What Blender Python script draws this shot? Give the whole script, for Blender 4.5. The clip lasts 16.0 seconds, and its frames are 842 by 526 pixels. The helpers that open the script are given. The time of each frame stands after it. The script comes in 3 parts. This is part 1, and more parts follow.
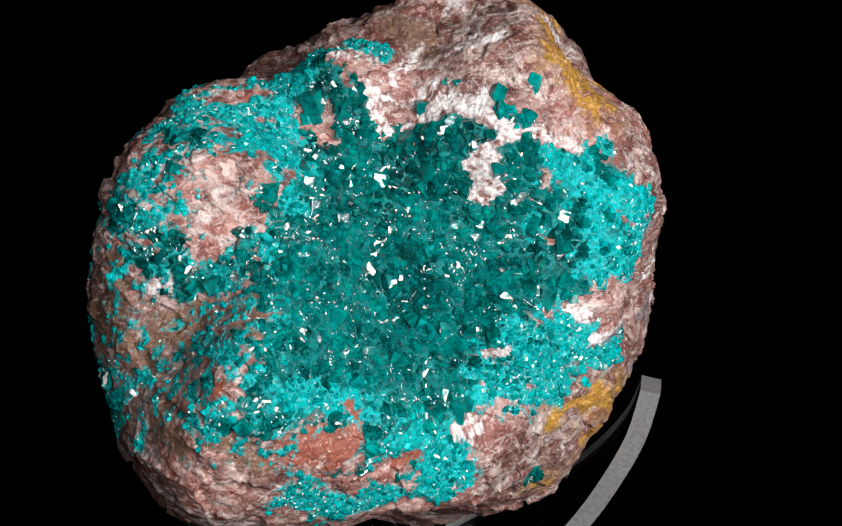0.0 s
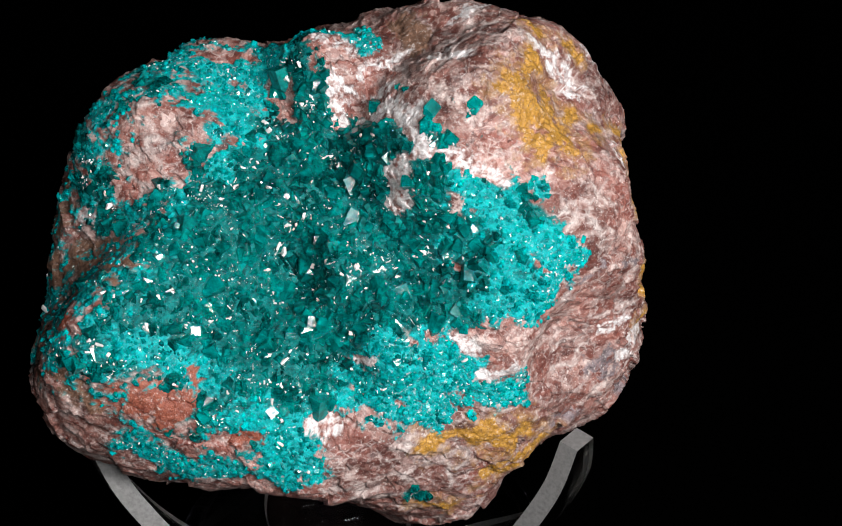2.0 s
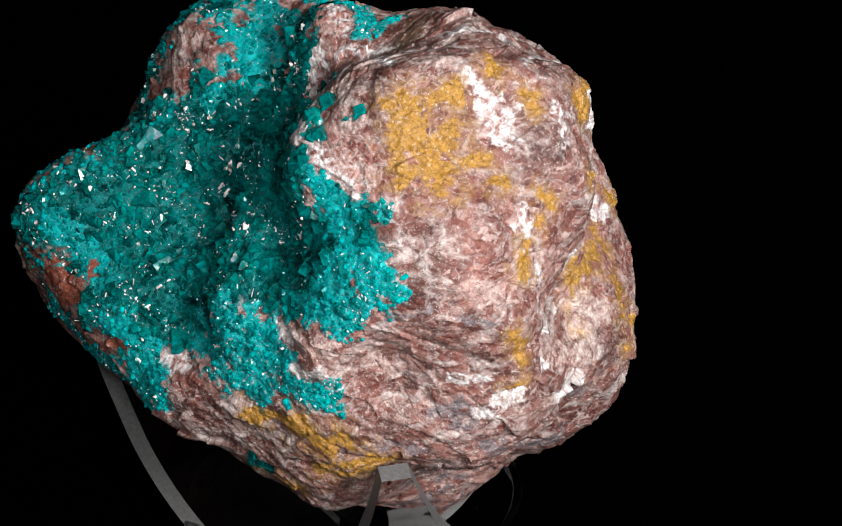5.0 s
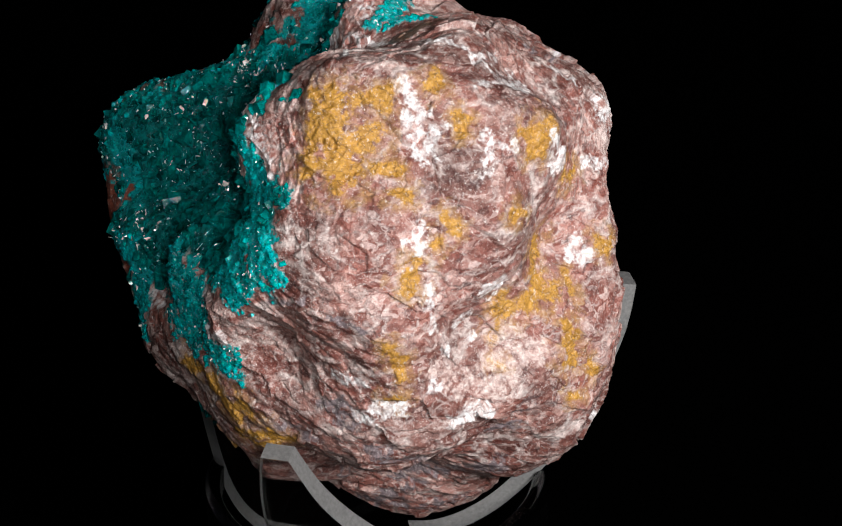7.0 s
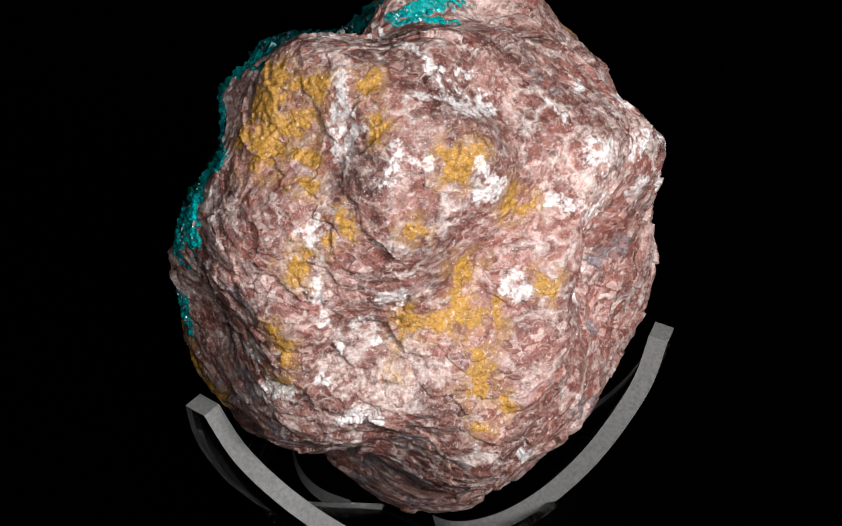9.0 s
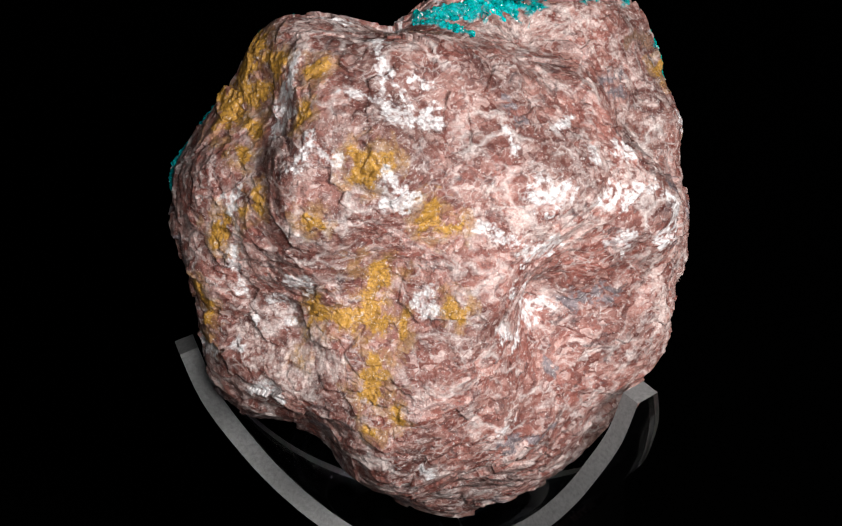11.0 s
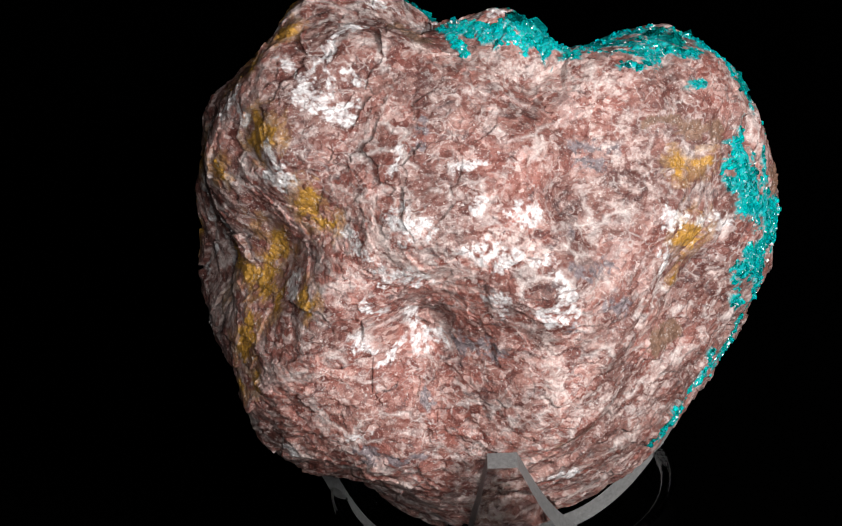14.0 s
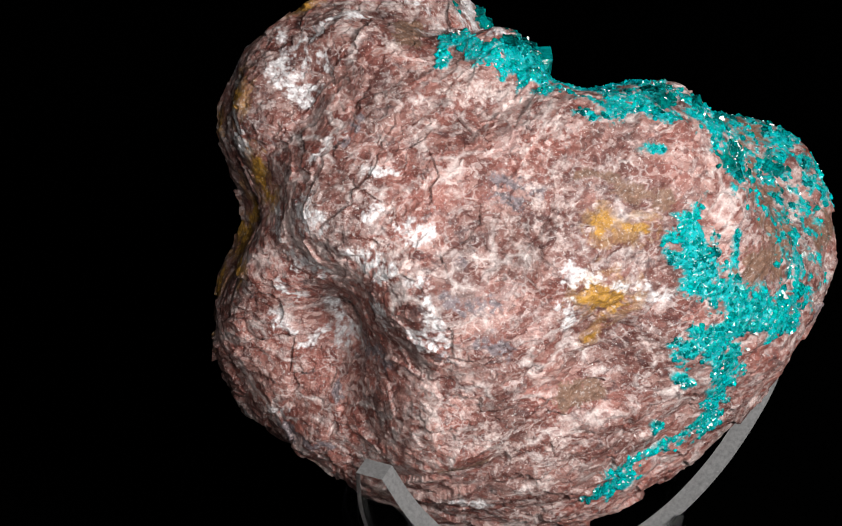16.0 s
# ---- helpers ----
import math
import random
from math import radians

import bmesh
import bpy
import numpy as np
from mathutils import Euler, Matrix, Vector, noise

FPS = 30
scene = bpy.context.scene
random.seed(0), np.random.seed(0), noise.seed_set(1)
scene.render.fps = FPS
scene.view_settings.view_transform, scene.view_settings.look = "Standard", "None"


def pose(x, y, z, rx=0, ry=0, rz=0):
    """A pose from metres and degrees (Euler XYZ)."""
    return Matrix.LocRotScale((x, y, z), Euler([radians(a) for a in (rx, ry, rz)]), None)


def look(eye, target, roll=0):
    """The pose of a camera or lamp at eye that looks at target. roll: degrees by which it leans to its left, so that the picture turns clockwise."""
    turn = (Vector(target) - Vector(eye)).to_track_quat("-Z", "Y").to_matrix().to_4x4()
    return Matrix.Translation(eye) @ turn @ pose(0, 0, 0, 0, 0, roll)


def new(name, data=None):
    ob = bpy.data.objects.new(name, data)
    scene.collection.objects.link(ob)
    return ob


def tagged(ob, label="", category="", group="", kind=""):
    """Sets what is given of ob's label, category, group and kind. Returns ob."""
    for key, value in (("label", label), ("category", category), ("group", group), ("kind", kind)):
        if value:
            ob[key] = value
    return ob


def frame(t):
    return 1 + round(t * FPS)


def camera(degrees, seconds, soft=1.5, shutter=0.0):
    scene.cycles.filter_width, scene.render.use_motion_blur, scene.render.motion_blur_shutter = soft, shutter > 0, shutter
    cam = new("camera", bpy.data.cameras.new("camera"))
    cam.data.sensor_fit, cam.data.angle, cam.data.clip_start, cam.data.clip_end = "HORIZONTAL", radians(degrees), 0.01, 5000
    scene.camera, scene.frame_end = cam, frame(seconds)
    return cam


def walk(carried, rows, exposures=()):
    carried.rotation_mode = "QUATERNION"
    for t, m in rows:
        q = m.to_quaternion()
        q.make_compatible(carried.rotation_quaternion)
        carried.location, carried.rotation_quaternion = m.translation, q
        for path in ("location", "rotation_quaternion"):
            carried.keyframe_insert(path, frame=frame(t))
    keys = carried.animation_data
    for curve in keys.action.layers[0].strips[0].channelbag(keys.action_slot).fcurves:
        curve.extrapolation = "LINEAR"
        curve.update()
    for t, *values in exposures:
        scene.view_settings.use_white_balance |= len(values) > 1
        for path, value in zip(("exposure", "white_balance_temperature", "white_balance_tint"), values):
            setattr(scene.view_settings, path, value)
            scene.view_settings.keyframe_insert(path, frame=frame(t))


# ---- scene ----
# The camera stands still; the specimen and its stand turn on the axis x = y = 0.
cam = camera(13.85, 16.0, soft=1.2)
EYE = (0.0, -0.56, 0.3968)
AIM = (0.0, -0.56 + math.cos(radians(28.79)), 0.3968 - math.sin(radians(28.79)))
walk(cam, [(0, look(EYE, AIM, -2.9)), (16, look(EYE, AIM, -2.9))], exposures=[(0, 0.0), (16, 0.0)])
TURN = [(0, 0.00), (2, -29.37), (4, -58.58), (6, -87.50), (8, -116.45), (10, -145.45), (12, -174.66), (14, -204.27), (16, -233.95)]

# ---- light: a dark studio, softboxes beside and above the camera ----
world = bpy.data.worlds.new("world")
scene.world = world
world.use_nodes = True
world.node_tree.nodes["Background"].inputs[0].default_value = (0.6, 0.7, 1.0, 1)
world.node_tree.nodes["Background"].inputs[1].default_value = 0.002


def softbox(name, eye, target, size, watts, colour):
    data = bpy.data.lights.new(name, "AREA")
    data.shape, data.size, data.size_y, data.energy, data.color = "RECTANGLE", size[0], size[1], watts, colour
    ob = new(name, data)
    ob.matrix_world = look(eye, target)
    return ob


softbox("softbox_key", (0.30, -0.50, 0.40), (0, 0, 0.08), (0.13, 0.13), 6.2, (1.0, 0.97, 0.95))
softbox("softbox_front", (0.06, -0.62, 0.44), (0, 0, 0.08), (0.12, 0.12), 3.1, (1.0, 0.98, 0.97))


# ---- materials ----
def material(name):
    m = bpy.data.materials.new(name)
    m.use_nodes = True
    return m, m.node_tree.nodes, m.node_tree.links, m.node_tree.nodes["Principled BSDF"]


def shader_noise(nodes, links, coords, scale, detail=6, rough=0.6, distortion=0.0):
    n = nodes.new("ShaderNodeTexNoise")
    n.inputs["Scale"].default_value, n.inputs["Detail"].default_value = scale, detail
    n.inputs["Roughness"].default_value, n.inputs["Distortion"].default_value = rough, distortion
    links.new(coords, n.inputs["Vector"])
    return n.outputs["Fac"]


def ramp(nodes, links, fac, stops):
    r = nodes.new("ShaderNodeValToRGB")
    e = r.color_ramp.elements
    while len(e) < len(stops):
        e.new(0.5)
    for i, (p, c) in enumerate(stops):
        e[i].position, e[i].color = p, (c if isinstance(c, tuple) else (c, c, c)) + (1,)
    links.new(fac, r.inputs["Fac"])
    return r.outputs["Color"]


def mixed(nodes, links, fac, a, b, blend="MIX"):
    m = nodes.new("ShaderNodeMix")
    m.data_type, m.blend_type = "RGBA", blend
    for sock, v in ((m.inputs["Factor"], fac), (m.inputs["A"], a), (m.inputs["B"], b)):
        if isinstance(v, tuple):
            sock.default_value = v + (1,)
        elif isinstance(v, (int, float)):
            sock.default_value = v
        else:
            links.new(v, sock)
    return m.outputs["Result"]


def bump_of(nodes, links, bsdf, height, strength, distance):
    b = nodes.new("ShaderNodeBump")
    b.inputs["Strength"].default_value, b.inputs["Distance"].default_value = strength, distance
    links.new(height, b.inputs["Height"])
    links.new(b.outputs["Normal"], bsdf.inputs["Normal"])


def plain_black(name, value, rough):
    m, nodes, links, bsdf = material(name)
    co = nodes.new("ShaderNodeTexCoord").outputs["Object"]
    f = shader_noise(nodes, links, co, 900, 3)
    links.new(ramp(nodes, links, f, [(0.3, value * 0.6), (0.7, value * 1.3)]), bsdf.inputs["Base Color"])
    bsdf.inputs["Roughness"].default_value = rough
    bsdf.inputs["Specular IOR Level"].default_value = 0.0
    return m


BLACK_CLOTH = plain_black("black_velvet", 0.0003, 1.0)


def rock_material():
    """Pinkish brown matrix; the mineral patches come from masks worked out on the mesh."""
    m, nodes, links, bsdf = material("carbonate_matrix")
    co = nodes.new("ShaderNodeTexCoord").outputs["Object"]

    def mask(name):
        a = nodes.new("ShaderNodeAttribute")
        a.attribute_name = name
        return a.outputs["Fac"]

    stretch = nodes.new("ShaderNodeMapping")
    stretch.inputs["Scale"].default_value, stretch.inputs["Rotation"].default_value = (1.1, 1, 1.55), (0.5, 0.4, 0.2)
    links.new(co, stretch.inputs["Vector"])
    co2 = stretch.outputs["Vector"]
    coarse = shader_noise(nodes, links, co2, 130, 8, 0.68, 0.6)
    fine = shader_noise(nodes, links, co2, 620, 6, 0.7, 0.4)
    grain = shader_noise(nodes, links, co, 2600, 3, 0.6)
    base = ramp(nodes, links, coarse, [(0.30, (0.095, 0.026, 0.02)), (0.45, (0.20, 0.066, 0.05)),
                                       (0.55, (0.31, 0.14, 0.115)), (0.68, (0.48, 0.31, 0.27))])
    red = ramp(nodes, links, fine, [(0.35, (0.17, 0.05, 0.035)), (0.5, (0.33, 0.15, 0.115)), (0.66, (0.66, 0.47, 0.40))])
    col = mixed(nodes, links, 0.45, base, red)
    warp = nodes.new("ShaderNodeTexNoise")
    warp.inputs["Scale"].default_value, warp.inputs["Detail"].default_value = 210, 2.5
    links.new(co2, warp.inputs["Vector"])
    shift = nodes.new("ShaderNodeVectorMath")
    shift.operation = "MULTIPLY_ADD"
    links.new(warp.outputs["Color"], shift.inputs[0])
    shift.inputs[1].default_value = (0.007, 0.007, 0.007)
    links.new(co2, shift.inputs[2])
    for scale, share in ((190, 0.62), (620, 0.55)):
        cell = nodes.new("ShaderNodeTexVoronoi")
        cell.inputs["Scale"].default_value = scale
        links.new(shift.outputs[0], cell.inputs["Vector"])
        tone = ramp(nodes, links, cell.outputs["Color"], [(0.22, (0.105, 0.024, 0.019)), (0.42, (0.23, 0.072, 0.054)),
                                                          (0.60, (0.32, 0.14, 0.115)), (0.80, (0.54, 0.37, 0.33)), (0.93, (0.84, 0.77, 0.75))])
        col = mixed(nodes, links, share, col, tone)
    col = mixed(nodes, links, 1.0, col, (0.88, 0.76, 0.74), "MULTIPLY")
    broad = ramp(nodes, links, shader_noise(nodes, links, co, 48, 4, 0.6, 0.5), [(0.38, 0.58), (0.62, 1.2)])
    col = mixed(nodes, links, 1.0, col, broad, "MULTIPLY")
    pale = ramp(nodes, links, shader_noise(nodes, links, co2, 190, 10, 0.75, 0.35), [(0.54, 0.0), (0.67, 0.6)])
    col = mixed(nodes, links, pale, col, (0.72, 0.58, 0.54))
    for scale, thick, share in ((115, 0.12, 0.55), (300, 0.10, 0.4)):
        seam = nodes.new("ShaderNodeTexVoronoi")
        seam.feature = "DISTANCE_TO_EDGE"
        seam.inputs["Scale"].default_value = scale
        links.new(shift.outputs[0], seam.inputs["Vector"])
        thread = ramp(nodes, links, seam.outputs["Distance"], [(0.0, share), (thick, 0.0)])
        broken = ramp(nodes, links, shader_noise(nodes, links, co, scale * 0.8, 6, 0.7), [(0.47, 0.0), (0.58, 1.0)])
        col = mixed(nodes, links, mixed(nodes, links, 1.0, thread, broken, "MULTIPLY"), col, (0.82, 0.74, 0.71))
    dark = ramp(nodes, links, shader_noise(nodes, links, co2, 260, 6, 0.7, 0.8), [(0.33, 0.8), (0.44, 0.0)])
    col = mixed(nodes, links, dark, col, (0.06, 0.03, 0.032))
    for name, shades in (("dust", ((0.24, 0.11, 0.03), (0.46, 0.27, 0.10))),
                         ("umber", ((0.11, 0.055, 0.035), (0.24, 0.13, 0.085))),
                         # purple: greyish patches, and the valley's shade painted as colour
                         ("purple", ((0.07, 0.05, 0.056), (0.27, 0.215, 0.23))),
                         ("ochre", ((0.27, 0.125, 0.014), (0.54, 0.28, 0.042))),
                         ("red", ((0.14, 0.025, 0.016), (0.32, 0.09, 0.05))),
                         ("pink", ((0.42, 0.26, 0.23), (0.80, 0.68, 0.64))),
                         ("white", ((0.62, 0.59, 0.60), (0.95, 0.94, 0.95))),
                         ("teal", ((0.0, 0.04, 0.04), (0.0, 0.20, 0.20))),
                         # bright: turquoise crust, its colour raised partly for glints of tiny facets
                         ("bright", ((0.0, 0.15, 0.16), (0.0, 0.46, 0.48)))):
        shade = ramp(nodes, links, fine, [(0.33, shades[0]), (0.62, shades[1])])
        col = mixed(nodes, links, mask(name), col, shade)
    salt = ramp(nodes, links, shader_noise(nodes, links, co, 1250, 6, 0.75, 0.3), [(0.57, 0.0), (0.66, 0.55)])
    col = mixed(nodes, links, mixed(nodes, links, 1.0, salt, ramp(nodes, links, mask("teal"), [(0.0, 1.0), (0.6, 0.12)]), "MULTIPLY"), col, (0.88, 0.83, 0.81))
    pepper = ramp(nodes, links, shader_noise(nodes, links, co2, 1000, 6, 0.75, 1.0), [(0.33, 0.65), (0.42, 0.0)])
    col = mixed(nodes, links, pepper, col, mixed(nodes, links, 1.0, col, (0.25, 0.18, 0.17), "MULTIPLY"))
    col = mixed(nodes, links, 0.4, col, ramp(nodes, links, grain, [(0.3, 0.25), (0.7, 1.0)]), "MULTIPLY")
    crack = nodes.new("ShaderNodeTexVoronoi")
    crack.feature = "DISTANCE_TO_EDGE"
    crack.inputs["Scale"].default_value = 330
    links.new(shift.outputs[0], crack.inputs["Vector"])
    line = ramp(nodes, links, crack.outputs["Distance"], [(0.0, 0.7), (0.035, 0.0)])
    col = mixed(nodes, links, mixed(nodes, links, 1.0, line, mask("ochre"), "MULTIPLY"), col, (0.05, 0.02, 0.006))
    # pinpoint sparkle of the grains, painted as near-white colour
    glint = ramp(nodes, links, shader_noise(nodes, links, co, 3000, 4, 0.75, 0.4), [(0.64, 0.0), (0.70, 0.9)])
    col = mixed(nodes, links, glint, col, (0.92, 0.88, 0.85))
    links.new(col, bsdf.inputs["Base Color"])
    sparkle = ramp(nodes, links, shader_noise(nodes, links, co, 1700, 2), [(0.42, 0.75), (0.62, 0.32)])
    links.new(sparkle, bsdf.inputs["Roughness"])
    gloss = nodes.new("ShaderNodeMath")
    gloss.operation = "MULTIPLY_ADD"
    green = nodes.new("ShaderNodeMath")
    green.operation = "MAXIMUM"
    links.new(mask("teal"), green.inputs[0])
    links.new(mask("bright"), green.inputs[1])
    links.new(green.outputs[0], gloss.inputs[0])
    gloss.inputs[1].default_value, gloss.inputs[2].default_value = -0.4, 0.55
    links.new(gloss.outputs[0], bsdf.inputs["Specular IOR Level"])
    relief = mixed(nodes, links, 0.5, fine, grain)
    bump_of(nodes, links, bsdf, relief, 0.9, 0.0005)
    return m


def crystal_material(name, dark, light, rough, clouded=False):
    m, nodes, links, bsdf = material(name)
    co = nodes.new("ShaderNodeTexCoord").outputs["Object"]
    f = shader_noise(nodes, links, co, 3.0 if clouded else 300, 5, 0.6, 0.6)
    info = nodes.new("ShaderNodeObjectInfo").outputs["Random"]
    isl = nodes.new("ShaderNodeNewGeometry").outputs["Random Per Island"]
    v = nodes.new("ShaderNodeMath")
    v.operation = "FRACT"
    add = nodes.new("ShaderNodeMath")
    links.new(info, add.inputs[0])
    links.new(isl, add.inputs[1])
    links.new(add.outputs[0], v.inputs[0])
    col = ramp(nodes, links, f, [(0.34, dark), (0.66, light)])
    tone = ramp(nodes, links, v.outputs[0], [(0.0, 0.76), (0.6, 0.9), (1.0, 1.0)])
    col = mixed(nodes, links, 1.0, col, tone, "MULTIPLY")
    if not clouded:
        col = mixed(nodes, links, 1.0, col, ramp(nodes, links, shader_noise(nodes, links, co, 110, 4, 0.65), [(0.34, 0.3), (0.64, 1.2)]), "MULTIPLY")
    links.new(col, bsdf.inputs["Base Color"])
    bsdf.inputs["Roughness"].default_value = rough
    bsdf.inputs["IOR"].default_value = 1.52
    bsdf.inputs["Specular IOR Level"].default_value = 0.3 if clouded else 0.5
    bsdf.inputs["Subsurface Weight"].default_value = 0.75 if light[0] == 0 else 0.0
    bsdf.inputs["Subsurface Radius"].default_value = (0.15, 1.0, 1.0)
    bsdf.inputs["Subsurface Scale"].default_value = 0.0018
    bump_of(nodes, links, bsdf, shader_noise(nodes, links, co, 9 if clouded else 1100, 4), 0.14, 0.03 if clouded else 0.0004)
    return m


ROCK = rock_material()
DIOPTASE = crystal_material("teal_crystal", (0.0, 0.06, 0.06), (0.0, 0.26, 0.25), 0.12)
DIOPTASE_LARGE = crystal_material("large_teal_crystal", (0.0, 0.06, 0.06), (0.0, 0.23, 0.22), 0.16, clouded=True)
DIOPTASE_PALE = crystal_material("bright_turquoise_crystal", (0.0, 0.20, 0.21), (0.0, 0.54, 0.56), 0.14)
DIOPTASE_PALE_LARGE = crystal_material("large_turquoise_crystal", (0.0, 0.20, 0.21), (0.0, 0.46, 0.48), 0.22, clouded=True)
CALCITE = crystal_material("white_calcite", (0.7, 0.7, 0.68), (0.95, 0.95, 0.93), 0.18, clouded=True)


def clear_acrylic():
    m, nodes, links, bsdf = material("clear_acrylic")
    bsdf.inputs["Base Color"].default_value = (0.97, 0.98, 0.98, 1)
    bsdf.inputs["Roughness"].default_value = 0.03
    bsdf.inputs["IOR"].default_value = 1.49
    bsdf.inputs["Transmission Weight"].default_value = 1.0
    co = nodes.new("ShaderNodeTexCoord").outputs["Object"]
    bump_of(nodes, links, bsdf, shader_noise(nodes, links, co, 60, 3), 0.05, 0.0004)
    return m


def sawn_acrylic():
    m, nodes, links, bsdf = material("sawn_acrylic_edge")
    co = nodes.new("ShaderNodeTexCoord").outputs["Object"]
    f = shader_noise(nodes, links, co, 1500, 5, 0.7)
    links.new(ramp(nodes, links, f, [(0.3, (0.10, 0.10, 0.102)), (0.7, (0.21, 0.21, 0.208))]), bsdf.inputs["Base Color"])
    bsdf.inputs["Roughness"].default_value = 0.45
    bsdf.inputs["Transmission Weight"].default_value = 0.25
    bump_of(nodes, links, bsdf, f, 0.3, 0.0002)
    return m


CLEAR, SAWN = clear_acrylic(), sawn_acrylic()


# ---- helpers of this scene ----
def part(name, bm, mats, parent, label=""):
    me = bpy.data.meshes.new(name)
    bm.to_mesh(me)
    bm.free()
    for mt in mats if isinstance(mats, (list, tuple)) else [mats]:
        me.materials.append(mt)
    ob = new(name, me)
    ob.parent = parent
    return tagged(ob, label)


def numpy_mesh(name, verts, faces, mat, smooth=False):
    """faces: an array of triangles."""
    me = bpy.data.meshes.new(name)
    me.vertices.add(len(verts))
    me.vertices.foreach_set("co", np.ascontiguousarray(verts, np.float32).ravel())
    me.loops.add(faces.size)
    me.loops.foreach_set("vertex_index", np.ascontiguousarray(faces, np.int32).ravel())
    me.polygons.add(len(faces))
    me.polygons.foreach_set("loop_start", np.arange(0, faces.size, faces.shape[1], dtype=np.int32))
    me.polygons.foreach_set("use_smooth", np.full(len(faces), smooth))
    me.update(calc_edges=True)
    me.materials.append(mat)
    return me


RNG = np.random.RandomState(7)
PERM = np.tile(RNG.permutation(256), 3)
GRAD = RNG.normal(size=(256, 3))
GRAD /= np.linalg.norm(GRAD, axis=1)[:, None]


def perlin(p):
    """Gradient noise, about -0.7 to 0.7, at an array of points."""
    i = np.floor(p).astype(np.int64)
    f = p - i
    i &= 255
    u = f * f * f * (f * (f * 6 - 15) + 10)
    total = 0.0
    for dx in (0, 1):
        wx = u[:, 0] if dx else 1 - u[:, 0]
        for dy in (0, 1):
            wy = u[:, 1] if dy else 1 - u[:, 1]
            for dz in (0, 1):
                wz = u[:, 2] if dz else 1 - u[:, 2]
                h = PERM[PERM[PERM[i[:, 0] + dx] + i[:, 1] + dy] + i[:, 2] + dz]
                g = GRAD[h]
                total = total + wx * wy * wz * (g[:, 0] * (f[:, 0] - dx) + g[:, 1] * (f[:, 1] - dy) + g[:, 2] * (f[:, 2] - dz))
    return total


def fbm(p, octaves, gain=0.5):
    return sum(gain ** k * perlin(p * 2.03 ** k + 17.3 * k) for k in range(octaves))


def facets(p):
    """Tilted cleavage faces with small steps between them, cell by cell."""
    i = np.floor(p).astype(np.int64)
    best = np.full(len(p), 9.0)
    out = np.zeros(len(p))
    for dx in (-1, 0, 1):
        for dy in (-1, 0, 1):
            for dz in (-1, 0, 1):
                c = i + (dx, dy, dz)
                w = c & 255
                h = PERM[PERM[PERM[w[:, 0]] + w[:, 1]] + w[:, 2]]
                off = p - (c + 0.5 + 0.45 * GRAD[h])
                q = (off * off).sum(1)
                near = q < best
                best[near] = q[near]
                out[near] = (off[near] * GRAD[(h[near] * 7 + 3) & 255]).sum(1)
    return out


def globe(level):
    """Unit sphere of triangles, subdivided from an icosahedron."""
    bm = bmesh.new()
    bmesh.ops.create_icosphere(bm, subdivisions=1, radius=1)
    v = np.array([q.co[:] for q in bm.verts])
    f = np.array([[q.index for q in t.verts] for t in bm.faces])
    bm.free()
    for _ in range(level):
        n = len(v)
        e = np.sort(np.concatenate([f[:, [0, 1]], f[:, [1, 2]], f[:, [2, 0]]]), axis=1)
        key, inv = np.unique(e[:, 0] * n + e[:, 1], return_inverse=True)
        mid = v[key // n] + v[key % n]
        v = np.concatenate([v, mid])
        v /= np.linalg.norm(v, axis=1)[:, None]
        m = (inv + n).reshape(3, -1)
        f = np.concatenate([np.stack([f[:, 0], m[0], m[2]], 1), np.stack([f[:, 1], m[1], m[0]], 1),
                            np.stack([f[:, 2], m[2], m[1]], 1), np.stack([m[0], m[1], m[2]], 1)])
    return v, f


def way(az, el):
    a, e = np.radians(az), np.radians(el)
    return np.stack([np.cos(e) * np.cos(a), np.cos(e) * np.sin(a), np.sin(e)], -1)


# ---- the specimen: swellings and hollows (azimuth, elevation, width in degrees, height in mm) on a round core ----
CENTRE = (-3.36, -7.84, 97.20)
LOBES_CROWN = [
    (32, 81, 9, -4.4), (121, 75, 9, -3.7), (-59, 75, 9, -2.2), (-90, 74, 9, -3.7),
    (32, 72, 9, -1.7), (-148, 72, 9, 3.9), (-131, 66, 16, -5.7), (-90, 66, 9, -4.2),
    (75, 60, 9, 1.8), (-105, 60, 9, -2.8), (0, 58, 9, 4.9), (163, 57, 9, -3.8),
    (148, 54, 12, -4.5), (-148, 54, 9, -5.9), (32, 54, 9, 2.0), (98, 52, 12, -1.5),
    (-124, 52, 9, -6.0), (-44, 49, 9, 2.5), (-90, 45, 9, -5.3), (77, 45, 9, -5.3),
    (180, 45, 9, 3.7), (-65, 45, 9, -5.1), (13, 44, 9, -2.4), (126, 43, 9, -2.5),
]
